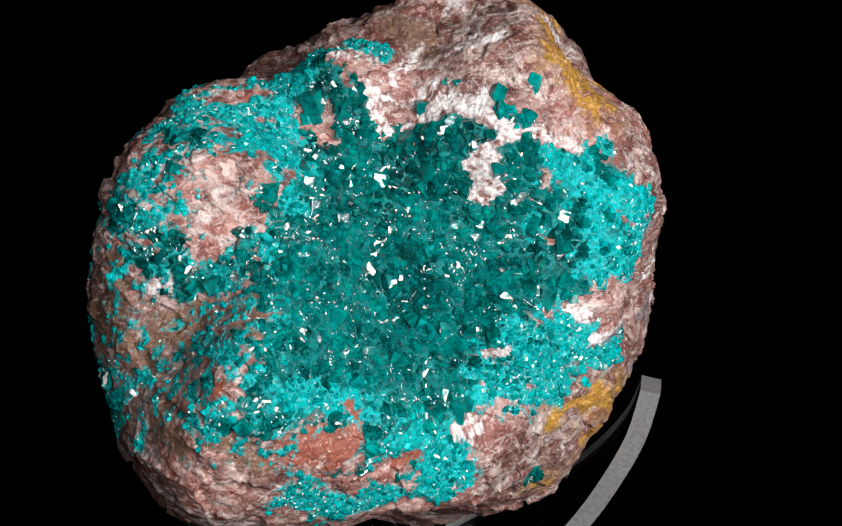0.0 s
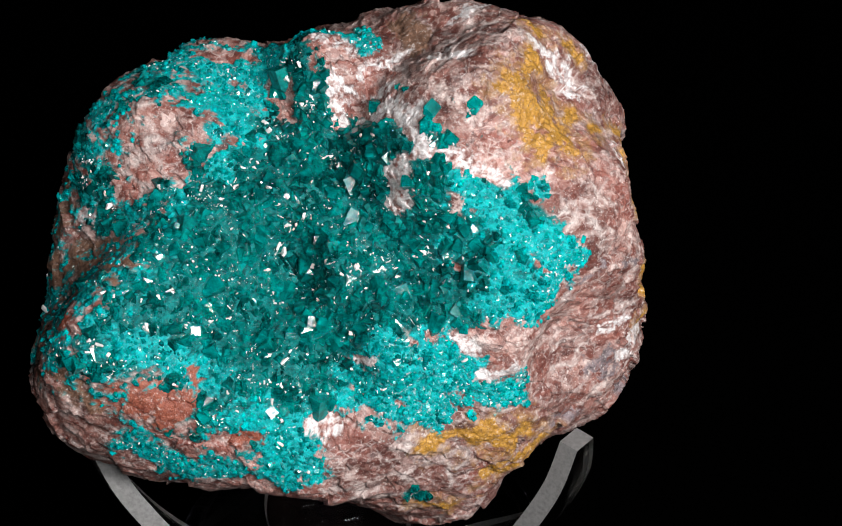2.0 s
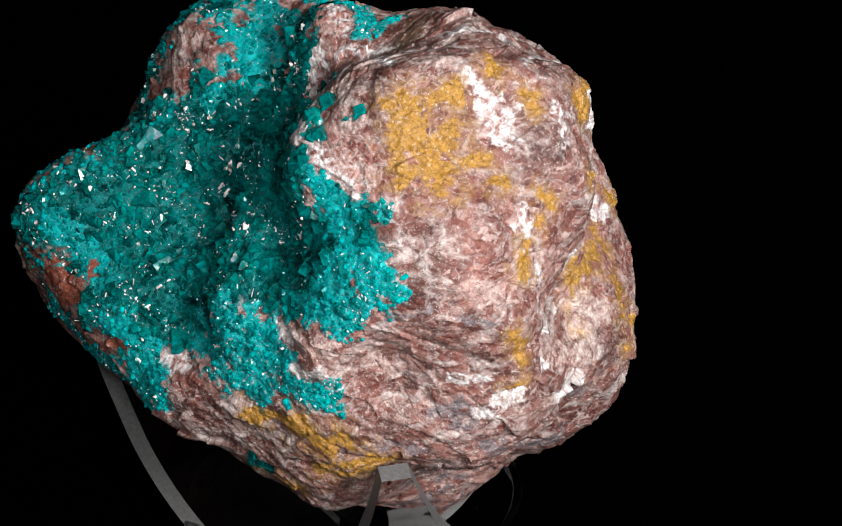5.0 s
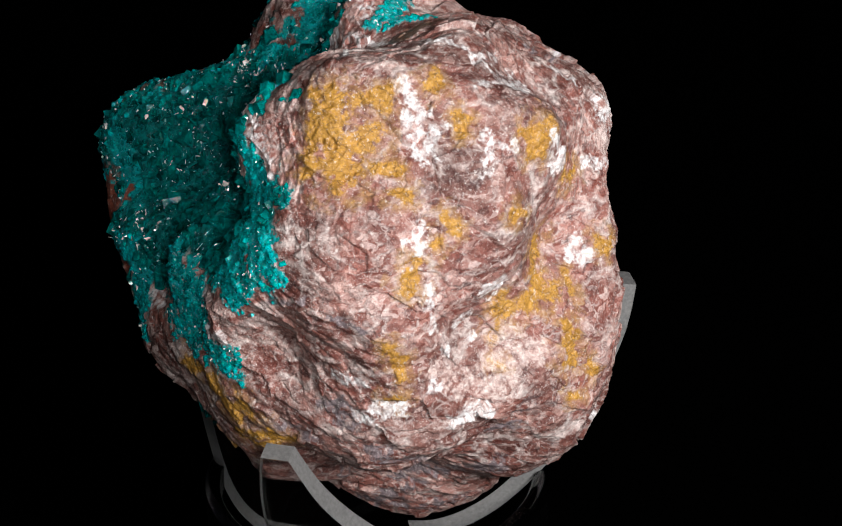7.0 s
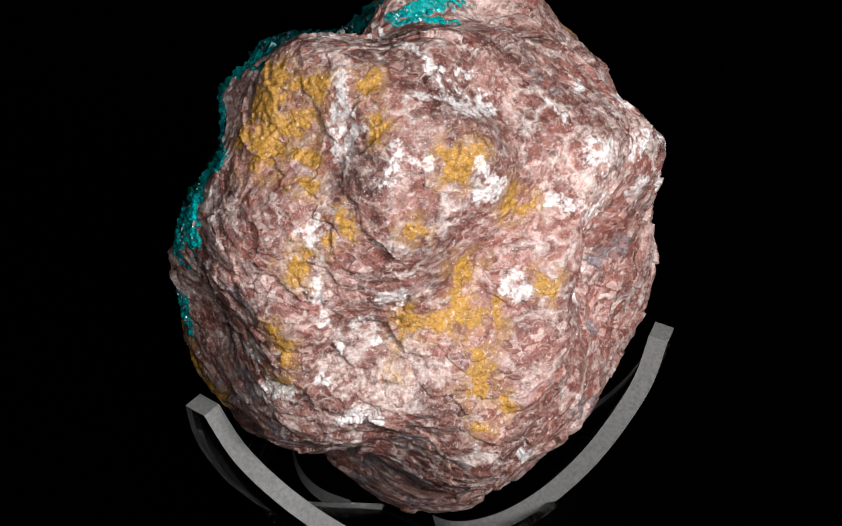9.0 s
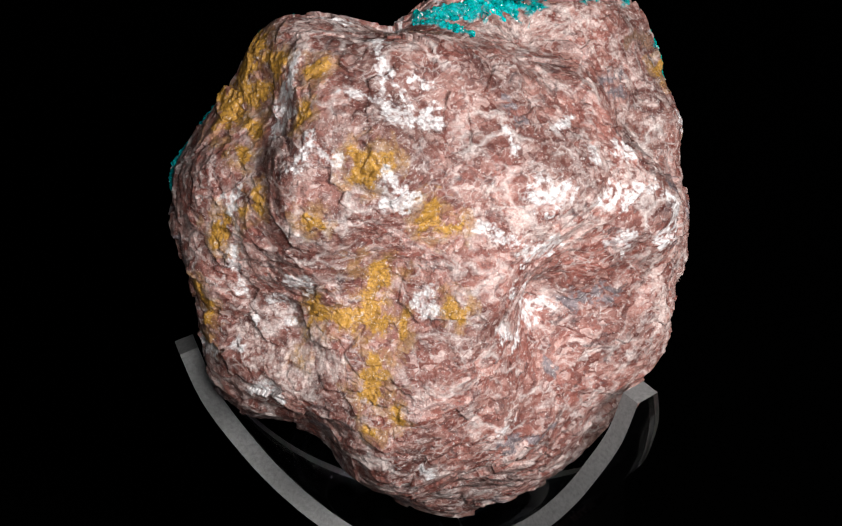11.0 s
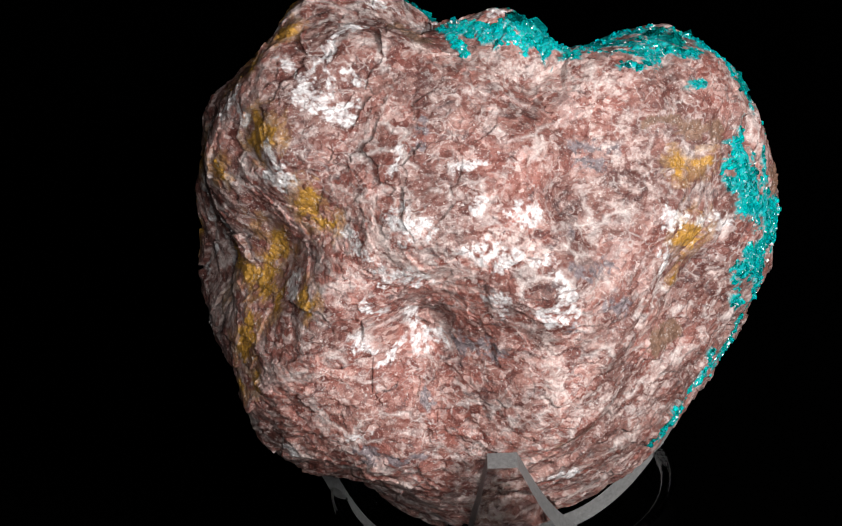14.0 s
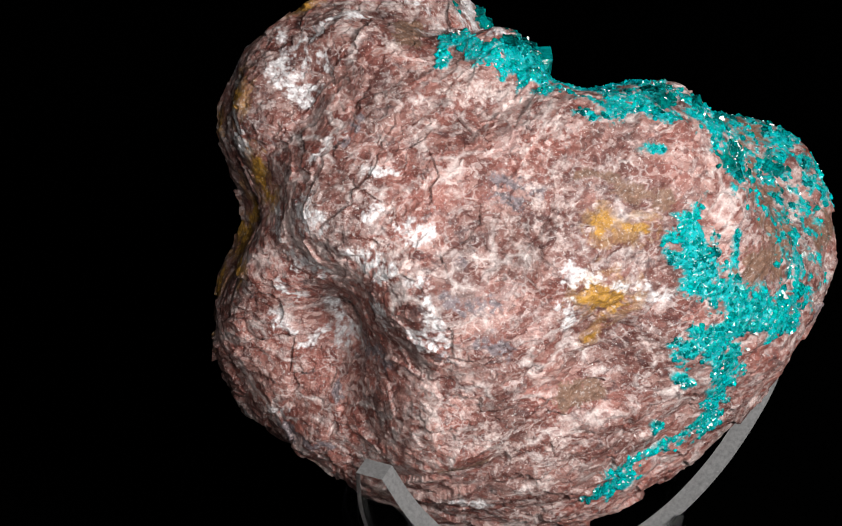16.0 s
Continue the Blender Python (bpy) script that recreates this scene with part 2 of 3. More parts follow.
LOBES_UPPER = [
    (42, 40, 9, 3.6), (-42, 40, 9, 3.1), (-138, 40, 9, -0.8), (-6, 38, 9, 2.2),
    (84, 38, 9, 2.3), (-73, 37, 22, -12.8), (-118, 37, 9, -5.1), (62, 37, 9, 5.9),
    (-148, 36, 9, 3.6), (165, 35, 9, -1.6), (52, 34, 9, -2.9), (-90, 32, 9, -3.3),
    (-24, 31, 9, -3.2), (101, 31, 9, 0.7), (-121, 28, 9, -2.5), (148, 27, 9, -2.7),
    (-163, 26, 12, 7.3), (-49, 25, 9, -6.8), (85, 24, 9, -3.7), (-66, 23, 9, -4.4),
    (114, 23, 9, 1.8), (40, 22, 9, 2.6), (24, 22, 9, 0.5), (8, 21, 9, 1.9),
]
LOBES_GIRDLE = [
    (-148, 18, 9, 2.2), (148, 18, 9, -3.9), (-16, 18, 9, 2.2), (-32, 18, 9, -1.7),
    (164, 18, 9, 1.5), (-90, 15, 9, -3.3), (-100, 15, 9, -14.5), (72, 15, 9, -1.9),
    (126, 12, 9, 0.0), (-54, 12, 9, -5.0), (-45, 9, 12, -5.9), (-135, 9, 9, -4.0),
    (135, 9, 9, 3.8), (61, 8, 9, -6.2), (-95, 8, 9, -17.6), (-111, 8, 9, 14.1),
    (0, 8, 9, 2.5), (111, 8, 9, -2.8), (-77, 8, 9, -3.8), (85, 8, 9, 0.8),
    (172, 5, 9, -0.1), (-156, 5, 9, 2.6), (142, 5, 9, 1.3), (-24, 5, 9, 1.0),
]
LOBES_LOWER = [
    (15, 0, 9, 2.2), (-90, 0, 9, 4.2), (-58, 0, 9, 4.7), (32, 0, 9, -1.0),
    (58, 0, 9, -1.3), (38, -5, 9, -2.8), (172, -5, 9, -4.3), (-172, -5, 9, 0.8),
    (-128, -5, 9, 3.2), (128, -5, 9, -1.6), (-119, -8, 12, 9.7), (103, -8, 12, -6.3),
    (-69, -8, 9, -3.5), (-95, -8, 9, 4.0), (119, -8, 9, -0.9), (85, -8, 9, 1.4),
    (-77, -8, 9, -6.8), (103, -8, 9, -4.3), (-15, -9, 9, -5.3), (148, -9, 9, 1.3),
    (32, -9, 9, -3.3), (15, -9, 9, 1.4), (-32, -9, 9, 1.0), (-45, -9, 9, -2.8),
]
LOBES_UNDERSIDE = [
    (-54, -12, 9, -2.0), (-141, -14, 9, 2.6), (-108, -15, 9, -0.9), (72, -15, 9, 2.2),
    (47, -17, 9, 2.0), (32, -18, 9, 4.0), (-123, -20, 9, 2.0), (172, -21, 12, -4.6),
    (156, -22, 9, -1.7), (105, -23, 9, -3.0), (0, -24, 9, 1.0), (-49, -25, 9, -0.8),
    (131, -25, 9, 3.5), (17, -26, 9, 3.8), (-163, -26, 9, -3.4), (59, -28, 9, 3.1),
    (69, -30, 9, 2.1), (-111, -30, 9, 1.0), (139, -31, 12, 0.7), (-79, -31, 9, 2.7),
    (-24, -31, 9, 2.2), (90, -32, 9, 2.8), (-148, -36, 35, 19.1), (32, -36, 9, -0.0),
]
LOBES_FOOT = [
    (6, -38, 9, 3.4), (-174, -38, 9, -3.2), (42, -40, 9, -3.5), (54, -43, 9, 6.9),
    (-54, -43, 9, 0.3), (-90, -45, 9, -3.4), (103, -45, 9, 3.0), (-115, -45, 9, -5.0),
    (136, -49, 9, 1.8), (-7, -51, 9, -3.8), (-110, -52, 9, -4.1), (-32, -54, 9, 4.9),
    (17, -57, 9, -4.6), (-136, -58, 9, -3.9), (180, -58, 9, 2.0), (-90, -58, 9, -1.6),
    (59, -60, 22, 5.5), (121, -60, 9, 1.8), (-110, -68, 12, -7.6), (148, -72, 12, 5.1),
    (90, -74, 9, 3.2), (-59, -75, 9, 2.6), (32, -81, 9, 6.2), (62, 67, 10, 2.0), (22, 54, 8, 1.8), (137, 44, 9, 2.4), (173, -28, 10, 1.6), (-40, 11, 10, 1.3), (0, -90, 9, 1.7),
]
LOBES_RIDGES = [
    (38, 31, 6, 2.1), (12, 24, 6, 1.8), (62, 39, 6, 1.6), (48, 46, 6, 1.6),
    (138, 15, 6, 1.8), (160, 15, 7, 2.2), (-145, 5, 7, 2.6), (-145, 41, 5, 3.0),
    (103, 21, 6, 1.2), (-31, 0, 7, 1.2), (46, 22, 6, 1.2),
]
BASE_RADIUS = 44.5


def core_radius(d):
    """Radius of the rock, in mm, along the unit vectors d."""
    r = np.full(len(d), BASE_RADIUS)
    for az, el, width, height in LOBES_CROWN + LOBES_UPPER + LOBES_GIRDLE + LOBES_LOWER + LOBES_UNDERSIDE + LOBES_FOOT + LOBES_RIDGES:
        r += height * np.exp((d @ way(az, el) - 1) / math.radians(width) ** 2)
    floor = 25.0
    return floor + 1.5 * np.logaddexp(0, (r - floor) / 1.5)


MASKS = {}


def stroke(d, warp, name, az1, el1, az2, el2, width, ragged=1.0):
    """Adds a streak of a mineral, or of painted shade, between two directions, its half width in degrees, with a
    ragged edge.
    """
    a, b = way(az1, el1), way(az2, el2)
    ab, w = b - a, math.radians(width)
    reach = 0.5 * np.linalg.norm(ab) + 2.2 * w + 0.02
    near = np.flatnonzero(d @ (0.5 * (a + b)) > 1 - 0.5 * reach ** 2 - 0.13 * (ab @ ab))
    p = d[near]
    t = np.clip(((p - a) @ ab) / max(ab @ ab, 1e-9), 0, 1)
    far = np.linalg.norm(p - a - t[:, None] * ab, axis=1)
    v = np.clip((w * (1 + ragged * warp[near]) - far) / (0.12 * w + 0.006) + 0.5, 0, 1)
    if name == "teal" and width > 4:
        v = np.maximum(v, np.clip((0.9 * w * (1 + 0.25 * warp[near]) - far) / (0.12 * w + 0.006) + 0.5, 0, 1))
    if name not in MASKS:
        MASKS[name] = np.zeros(len(d))
    MASKS[name][near] = np.maximum(MASKS[name][near], v)
    if name == "ochre":
        haze = np.clip(1.3 - far / (1.9 * w + 0.02) + 1.2 * warp[near], 0, 1) * 0.6
        MASKS["dust"][near] = np.maximum(MASKS["dust"][near], haze)


def paint(d, warp):
    MASKS["dust"] = np.zeros(len(d))
    stroke(d, warp, "teal", -134, 48, -74, 62, 10.1)
    stroke(d, warp, "teal", -121, 32, -49, 38, 10.6)
    stroke(d, warp, "teal", -114, 14, -30, 24, 8.7)
    stroke(d, warp, "teal", -111, 7, -27, 14, 6.7)
    stroke(d, warp, "teal", -109, 4, -39, 9, 7.2)
    stroke(d, warp, "teal", -99, -5, -76, -2, 7.3)
    stroke(d, warp, "teal", -87, -14, -75, -10, 6.8)
    stroke(d, warp, "teal", -93, -9, -82, -21, 4.8)
    stroke(d, warp, "teal", -155, 67, -124, 66, 6.2)
    stroke(d, warp, "teal", -47, 55, -41, 47, 4.8)
    stroke(d, warp, "teal", -28, 35, -19, 25, 4.8)
    stroke(d, warp, "teal", -142, 42, -130, 36, 5.0)
    stroke(d, warp, "bright", -161, 44, -173, 59, 4.5)
    stroke(d, warp, "bright", -145, 44, -150, 50, 5.3)
    stroke(d, warp, "bright", -134, 39, -128, 36, 3.9)
    stroke(d, warp, "bright", -67, -10, -45, -12, 7.0)
    stroke(d, warp, "bright", -42, -12, -30, -15, 3.9)
    stroke(d, warp, "bright", -64, -16, -48, -20, 3.3)
    stroke(d, warp, "bright", -31, 38, -25, 33, 4.2)
    stroke(d, warp, "bright", -25, 26, -18, 15, 5.3)
    stroke(d, warp, "bright", -25, 9, -33, 6, 3.3)
    stroke(d, warp, "bright", -107, -17, -100, -25, 2.4)
    stroke(d, warp, "bright", -100, -25, -84, -25, 1.5)
    stroke(d, warp, "bright", -83, -18, -78, -25, 3.9)
    stroke(d, warp, "bright", -15, 14, -10, 13, 1.2)
    stroke(d, warp, "bright", -13, 32, -13, 30, 1.8)
    stroke(d, warp, "bright", -168, 45, -165, 65, 4.5)
    stroke(d, warp, "bright", -152, 47, -137, 45, 4.0)
    stroke(d, warp, "bright", -111, -11, -105, -24, 2.7)
    stroke(d, warp, "bright", -97, -23, -84, -27, 2.1)
    stroke(d, warp, "bright", -91, -13, -79, -24, 4.3)
    stroke(d, warp, "bright", -62, -11, -43, -6, 7.0)
    stroke(d, warp, "bright", -71, -15, -60, -22, 4.6)
    stroke(d, warp, "bright", -38, -5, -41, -13, 2.7)
    stroke(d, warp, "bright", -28, 14, -23, 6, 3.9)
    stroke(d, warp, "bright", -29, 35, -24, 30, 4.2)
    stroke(d, warp, "bright", -17, 16, -10, 13, 1.5)
    stroke(d, warp, "bright", 131, 73, 103, 85, 1.5)
    stroke(d, warp, "teal", -114, 36, -56, 30, 17.3)
    stroke(d, warp, "teal", -108, 15, -70, 10, 14.8)
    stroke(d, warp, "teal", -99, 1, -82, -2, 9.2)
    stroke(d, warp, "teal", -129, 44, -61, 47, 9.8)
    stroke(d, warp, "teal", -121, 30, -45, 24, 10.4)
    stroke(d, warp, "teal", -114, 20, -53, 10, 9.5)
    stroke(d, warp, "teal", -108, 11, -69, 2, 8.1)
    stroke(d, warp, "teal", -97, -1, -78, -8, 7.2)
    stroke(d, warp, "teal", -116, 16, -109, 5, 4.7)
    stroke(d, warp, "teal", -105, -4, -96, -6, 4.0)
    stroke(d, warp, "teal", -38, 26, -28, 17, 6.8)
    stroke(d, warp, "teal", -44, 14, -38, 6, 7.3)
    stroke(d, warp, "teal", -62, 61, -56, 55, 5.6)
    stroke(d, warp, "teal", -127, 67, -80, 64, 7.1)
    stroke(d, warp, "teal", -150, 23, -141, 21, 2.6)
    stroke(d, warp, "teal", -149, 32, -150, 35, 1.5)
    stroke(d, warp, "teal", -145, 18, -137, 13, 3.2)
    stroke(d, warp, "teal", -133, 17, -128, 22, 3.5)
    stroke(d, warp, "teal", -123, 13, -114, 7, 2.4)
    stroke(d, warp, "teal", -133, 4, -124, 9, 1.2)
    stroke(d, warp, "teal", -156, 21, -153, 22, 1.4)
    stroke(d, warp, "teal", -148, 4, -144, 1, 0.8)
    stroke(d, warp, "teal", -148, -9, -143, -8, 0.9)
    stroke(d, warp, "teal", -140, -1, -136, -1, 0.8)
    stroke(d, warp, "teal", -133, 25, -129, 29, 3.0)
    stroke(d, warp, "teal", -158, 39, -145, 41, 2.2)
    stroke(d, warp, "teal", -164, 69, -135, 68, 5.1)
    stroke(d, warp, "teal", -56, -39, -52, -43, 1.1)
    stroke(d, warp, "teal", -119, 1, -114, 0, 1.0)
    stroke(d, warp, "teal", -124, -6, -123, -7, 0.8)
    stroke(d, warp, "bare", -144, 32, -139, 40, 4.7)
    stroke(d, warp, "bare", -140, 28, -134, 31, 5.1)
    stroke(d, warp, "bare", -137, 22, -135, 25, 3.4)
    stroke(d, warp, "bare", -169, 47, -170, 55, 1.8)
    stroke(d, warp, "bare", -159, 44, -152, 45, 1.5)
    stroke(d, warp, "bare", -117, 5, -116, 9, 1.8)
    stroke(d, warp, "bare", -116, -7, -113, -11, 3.0)
    stroke(d, warp, "bare", -123, -4, -118, -9, 2.3)
    stroke(d, warp, "bare", -103, -17, -101, -19, 1.7)
    stroke(d, warp, "bare", -141, 61, -140, 64, 2.3)
    stroke(d, warp, "bare", -70, -22, -57, -26, 4.9)
    stroke(d, warp, "bare", -37, 0, -29, -2, 3.4)
    stroke(d, warp, "umber", -139, 6, -132, 9, 3.6)
    stroke(d, warp, "umber", -144, 3, -141, 2, 1.8)
    stroke(d, warp, "umber", 82, 76, 40, 78, 3.8)
    stroke(d, warp, "umber", -150, 10, -146, 7, 2.0)
    stroke(d, warp, "red", -107, -6, -101, -8, 3.4)
    stroke(d, warp, "red", -93, -16, -90, -17, 1.9)
    stroke(d, warp, "red", -119, 2, -119, 6, 1.0)
    stroke(d, warp, "pink", -109, -15, -106, -17, 1.4)
    stroke(d, warp, "pink", 99, 69, 47, 64, 1.3)
    stroke(d, warp, "pink", -27, 65, -20, 52, 2.6)
    stroke(d, warp, "pink", 175, 48, -177, 57, 1.3)
    stroke(d, warp, "pink", 20, 73, -15, 70, 2.2)
    stroke(d, warp, "white", -169, 75, -162, 83, 2.2)
    stroke(d, warp, "white", -113, 76, -101, 70, 2.3)
    stroke(d, warp, "white", -53, 72, -43, 58, 1.9)
    stroke(d, warp, "white", -46, 58, -43, 50, 2.1)
    stroke(d, warp, "white", -53, 49, -52, 38, 2.7)
    stroke(d, warp, "white", -48, 50, -22, 38, 1.8)
    stroke(d, warp, "white", -36, 45, -21, 35, 1.2)
    stroke(d, warp, "white", 58, 65, 47, 67, 1.3)
    stroke(d, warp, "white", -42, 0, -40, -3, 1.6)
    stroke(d, warp, "white", -38, -10, -30, -8, 1.4)
    stroke(d, warp, "white", -78, -18, -74, -19, 1.6)
    stroke(d, warp, "white", -143, 13, -141, 14, 1.4)
    stroke(d, warp, "white", -68, -5, -64, -3, 1.2)
    stroke(d, warp, "white", -117, 75, -46, 75, 1.4)
    stroke(d, warp, "ochre", 0, 52, 0, 42, 3.1)
    stroke(d, warp, "ochre", 0, 45, 4, 36, 3.2)
    stroke(d, warp, "ochre", -7, 50, -7, 37, 1.7)
    stroke(d, warp, "ochre", -9, 54, 17, 51, 1.2)
    stroke(d, warp, "ochre", 12, 38, 18, 37, 1.2)
    stroke(d, warp, "ochre", 17, 32, 20, 31, 1.2)
    stroke(d, warp, "ochre", 27, 25, 29, 23, 1.5)
    stroke(d, warp, "ochre", 20, 17, 18, 11, 1.3)
    stroke(d, warp, "ochre", 60, -3, 49, -3, 1.8)
    stroke(d, warp, "ochre", 60, -12, 58, -13, 1.4)
    stroke(d, warp, "ochre", -40, -25, -30, -27, 2.9)
    stroke(d, warp, "ochre", -52, -26, -37, -23, 1.7)
    stroke(d, warp, "ochre", -33, -36, -19, -32, 1.6)
    stroke(d, warp, "ochre", -54, -44, -45, -47, 1.1)
    stroke(d, warp, "ochre", 33, 54, 35, 53, 1.1)
    stroke(d, warp, "ochre", 13, -1, 15, -8, 1.2)
    stroke(d, warp, "purple", -2, -19, 2, -20, 2.4)
    stroke(d, warp, "purple", -17, -29, -6, -30, 0.9)
    stroke(d, warp, "white", 26, 49, 26, 39, 1.8)
    stroke(d, warp, "white", 42, 39, 40, 33, 1.6)
    stroke(d, warp, "white", 8, -18, 11, -16, 2.0)
    stroke(d, warp, "white", -79, 71, -39, 61, 1.9)
    stroke(d, warp, "white", 49, 69, 55, 61, 1.1)
    stroke(d, warp, "white", 22, 25, 21, 19, 0.8)
    stroke(d, warp, "ochre", -6, 38, 2, 39, 1.5)
    stroke(d, warp, "ochre", -31, -26, -25, -27, 1.7)
    stroke(d, warp, "ochre", -35, -39, -15, -34, 1.4)
    stroke(d, warp, "ochre", 37, 45, 36, 42, 1.1)
    stroke(d, warp, "ochre", 56, 36, 55, 33, 1.6)
    stroke(d, warp, "ochre", 80, 21, 74, 21, 1.4)
    stroke(d, warp, "ochre", 75, 2, 78, 0, 1.1)
    stroke(d, warp, "white", 24, 54, 24, 40, 1.6)
    stroke(d, warp, "white", 25, 44, 32, 43, 1.5)
    stroke(d, warp, "white", -89, 83, 37, 80, 1.4)
    stroke(d, warp, "white", 54, 62, 60, 49, 0.8)
    stroke(d, warp, "white", 62, 35, 61, 26, 0.6)
    stroke(d, warp, "white", 7, -18, 15, -16, 1.7)
    stroke(d, warp, "white", 0, -11, 7, -11, 1.1)
    stroke(d, warp, "white", -24, 39, -22, 37, 1.1)
    stroke(d, warp, "white", 22, 11, 23, 0, 1.0)
    stroke(d, warp, "pink", 36, -12, 45, -13, 2.5)
    stroke(d, warp, "pink", 21, -10, 39, -18, 1.7)
    stroke(d, warp, "pink", -26, -8, -18, -7, 1.8)
    stroke(d, warp, "pink", -28, -2, -25, 1, 1.8)
    stroke(d, warp, "pink", 7, 64, 22, 57, 1.4)
    stroke(d, warp, "purple", -10, -62, 32, -61, 1.7)
    stroke(d, warp, "purple", 1, 6, 8, 3, 1.0)
    stroke(d, warp, "purple", 1, -17, 4, -18, 1.4)
    stroke(d, warp, "purple", 47, -73, 14, -75, 1.3)
    stroke(d, warp, "purple", -16, 6, -5, 9, 0.8)
    stroke(d, warp, "ochre", 29, 23, 29, 23, 1.6)
    stroke(d, warp, "ochre", 24, 20, 26, 21, 0.8)
    stroke(d, warp, "ochre", 18, 15, 19, 12, 1.6)
    stroke(d, warp, "ochre", 58, 10, 55, -2, 2.7)
    stroke(d, warp, "ochre", 42, -2, 56, -3, 2.1)
    stroke(d, warp, "ochre", 65, -1, 64, -5, 0.9)
    stroke(d, warp, "ochre", 58, -11, 57, -16, 2.1)
    stroke(d, warp, "ochre", 63, -20, 63, -21, 1.0)
    stroke(d, warp, "ochre", 56, -24, 57, -24, 1.0)
    stroke(d, warp, "ochre", 55, 36, 57, 33, 1.9)
    stroke(d, warp, "ochre", 73, 25, 74, 23, 1.6)
    stroke(d, warp, "ochre", 32, 53, 34, 54, 1.8)
    stroke(d, warp, "ochre", 37, 44, 38, 44, 1.0)
    stroke(d, warp, "ochre", 14, 52, 17, 53, 1.6)
    stroke(d, warp, "ochre", 15, 32, 16, 32, 1.1)
    stroke(d, warp, "ochre", 43, 23, 46, 22, 1.2)
    stroke(d, warp, "ochre", 1, 43, 11, 45, 2.5)
    stroke(d, warp, "ochre", -3, 46, 2, 37, 2.4)
    stroke(d, warp, "ochre", -9, 53, -1, 54, 1.3)
    stroke(d, warp, "ochre", 15, 38, 17, 38, 0.9)
    stroke(d, warp, "ochre", 12, -14, 15, -14, 1.1)
    stroke(d, warp, "ochre", 15, -4, 16, -4, 0.8)
    stroke(d, warp, "ochre", 76, 3, 78, 2, 1.5)
    stroke(d, warp, "ochre", 37, -13, 40, -14, 0.6)
    stroke(d, warp, "ochre", 43, 3, 39, -9, 0.8)
    stroke(d, warp, "white", 21, 23, 21, 21, 1.9)
    stroke(d, warp, "white", 45, 37, 49, 36, 1.5)
    stroke(d, warp, "white", 55, 60, 72, 45, 0.9)
    stroke(d, warp, "white", 41, 5, 39, 3, 1.5)
    stroke(d, warp, "white", 69, 3, 71, 3, 2.5)
    stroke(d, warp, "white", 25, 51, 27, 43, 1.1)
    stroke(d, warp, "white", 25, 44, 31, 44, 1.4)
    stroke(d, warp, "white", 64, 33, 66, 26, 0.6)
    stroke(d, warp, "white", 102, 27, 103, 25, 1.3)
    stroke(d, warp, "white", 134, 15, 90, 16, 1.2)
    stroke(d, warp, "white", 32, -8, 33, -8, 1.5)
    stroke(d, warp, "white", 22, -13, 23, -13, 1.3)
    stroke(d, warp, "white", 26, -21, 34, -21, 1.6)
    stroke(d, warp, "white", 5, -19, 7, -19, 1.4)
    stroke(d, warp, "white", -3, 64, -24, 85, 1.1)
    stroke(d, warp, "white", 99, 41, 97, 35, 1.0)
    stroke(d, warp, "pink", 42, -9, 47, -11, 3.4)
    stroke(d, warp, "pink", 29, -15, 41, -17, 1.7)
    stroke(d, warp, "pink", 88, 28, 96, 17, 1.8)
    stroke(d, warp, "purple", 13, -66, 42, -45, 1.8)
    stroke(d, warp, "purple", 38, -33, 44, -30, 1.1)
    stroke(d, warp, "purple", 104, 49, 105, 42, 1.5)
    stroke(d, warp, "white", 103, 23, 105, 23, 2.7)
    stroke(d, warp, "white", 121, 19, 124, 14, 1.5)
    stroke(d, warp, "white", 86, 20, 96, 12, 1.6)
    stroke(d, warp, "white", 64, 46, 78, 47, 1.5)
    stroke(d, warp, "white", 46, 50, 70, 48, 0.8)
    stroke(d, warp, "white", 4, 71, -4, 73, 1.4)
    stroke(d, warp, "white", 69, 3, 70, 1, 2.2)
    stroke(d, warp, "white", 37, 5, 41, 6, 1.9)
    stroke(d, warp, "white", 128, 26, 129, 25, 1.5)
    stroke(d, warp, "white", 123, 6, 124, 6, 1.7)
    stroke(d, warp, "white", 133, 1, 136, 3, 1.7)
    stroke(d, warp, "white", 164, 15, -176, 4, 1.2)
    stroke(d, warp, "white", 108, -13, 110, -13, 2.0)
    stroke(d, warp, "white", 19, 22, 20, 23, 1.4)
    stroke(d, warp, "white", 63, 33, 66, 26, 1.0)
    stroke(d, warp, "white", 98, -12, 94, -16, 1.2)
    stroke(d, warp, "white", 25, -6, 26, -7, 1.3)
    stroke(d, warp, "white", 68, -34, 69, -37, 1.0)
    stroke(d, warp, "pink", 166, 63, 171, 45, 2.7)
    stroke(d, warp, "pink", 113, 20, 129, 17, 1.1)
    stroke(d, warp, "pink", 95, 16, 117, 12, 1.8)
    stroke(d, warp, "pink", 31, -19, 34, -21, 1.4)
    stroke(d, warp, "purple", 154, 33, 157, 30, 2.1)
    stroke(d, warp, "purple", 102, -35, 104, -36, 0.8)
    stroke(d, warp, "purple", 42, -26, 45, -25, 1.0)
    stroke(d, warp, "purple", 104, -25, 105, -26, 1.3)
    stroke(d, warp, "purple", 96, -67, 116, -69, 0.8)
    stroke(d, warp, "purple", 57, -47, 42, -76, 1.1)
    stroke(d, warp, "white", 103, 23, 106, 24, 2.7)
    stroke(d, warp, "white", 100, 12, 96, 9, 1.6)
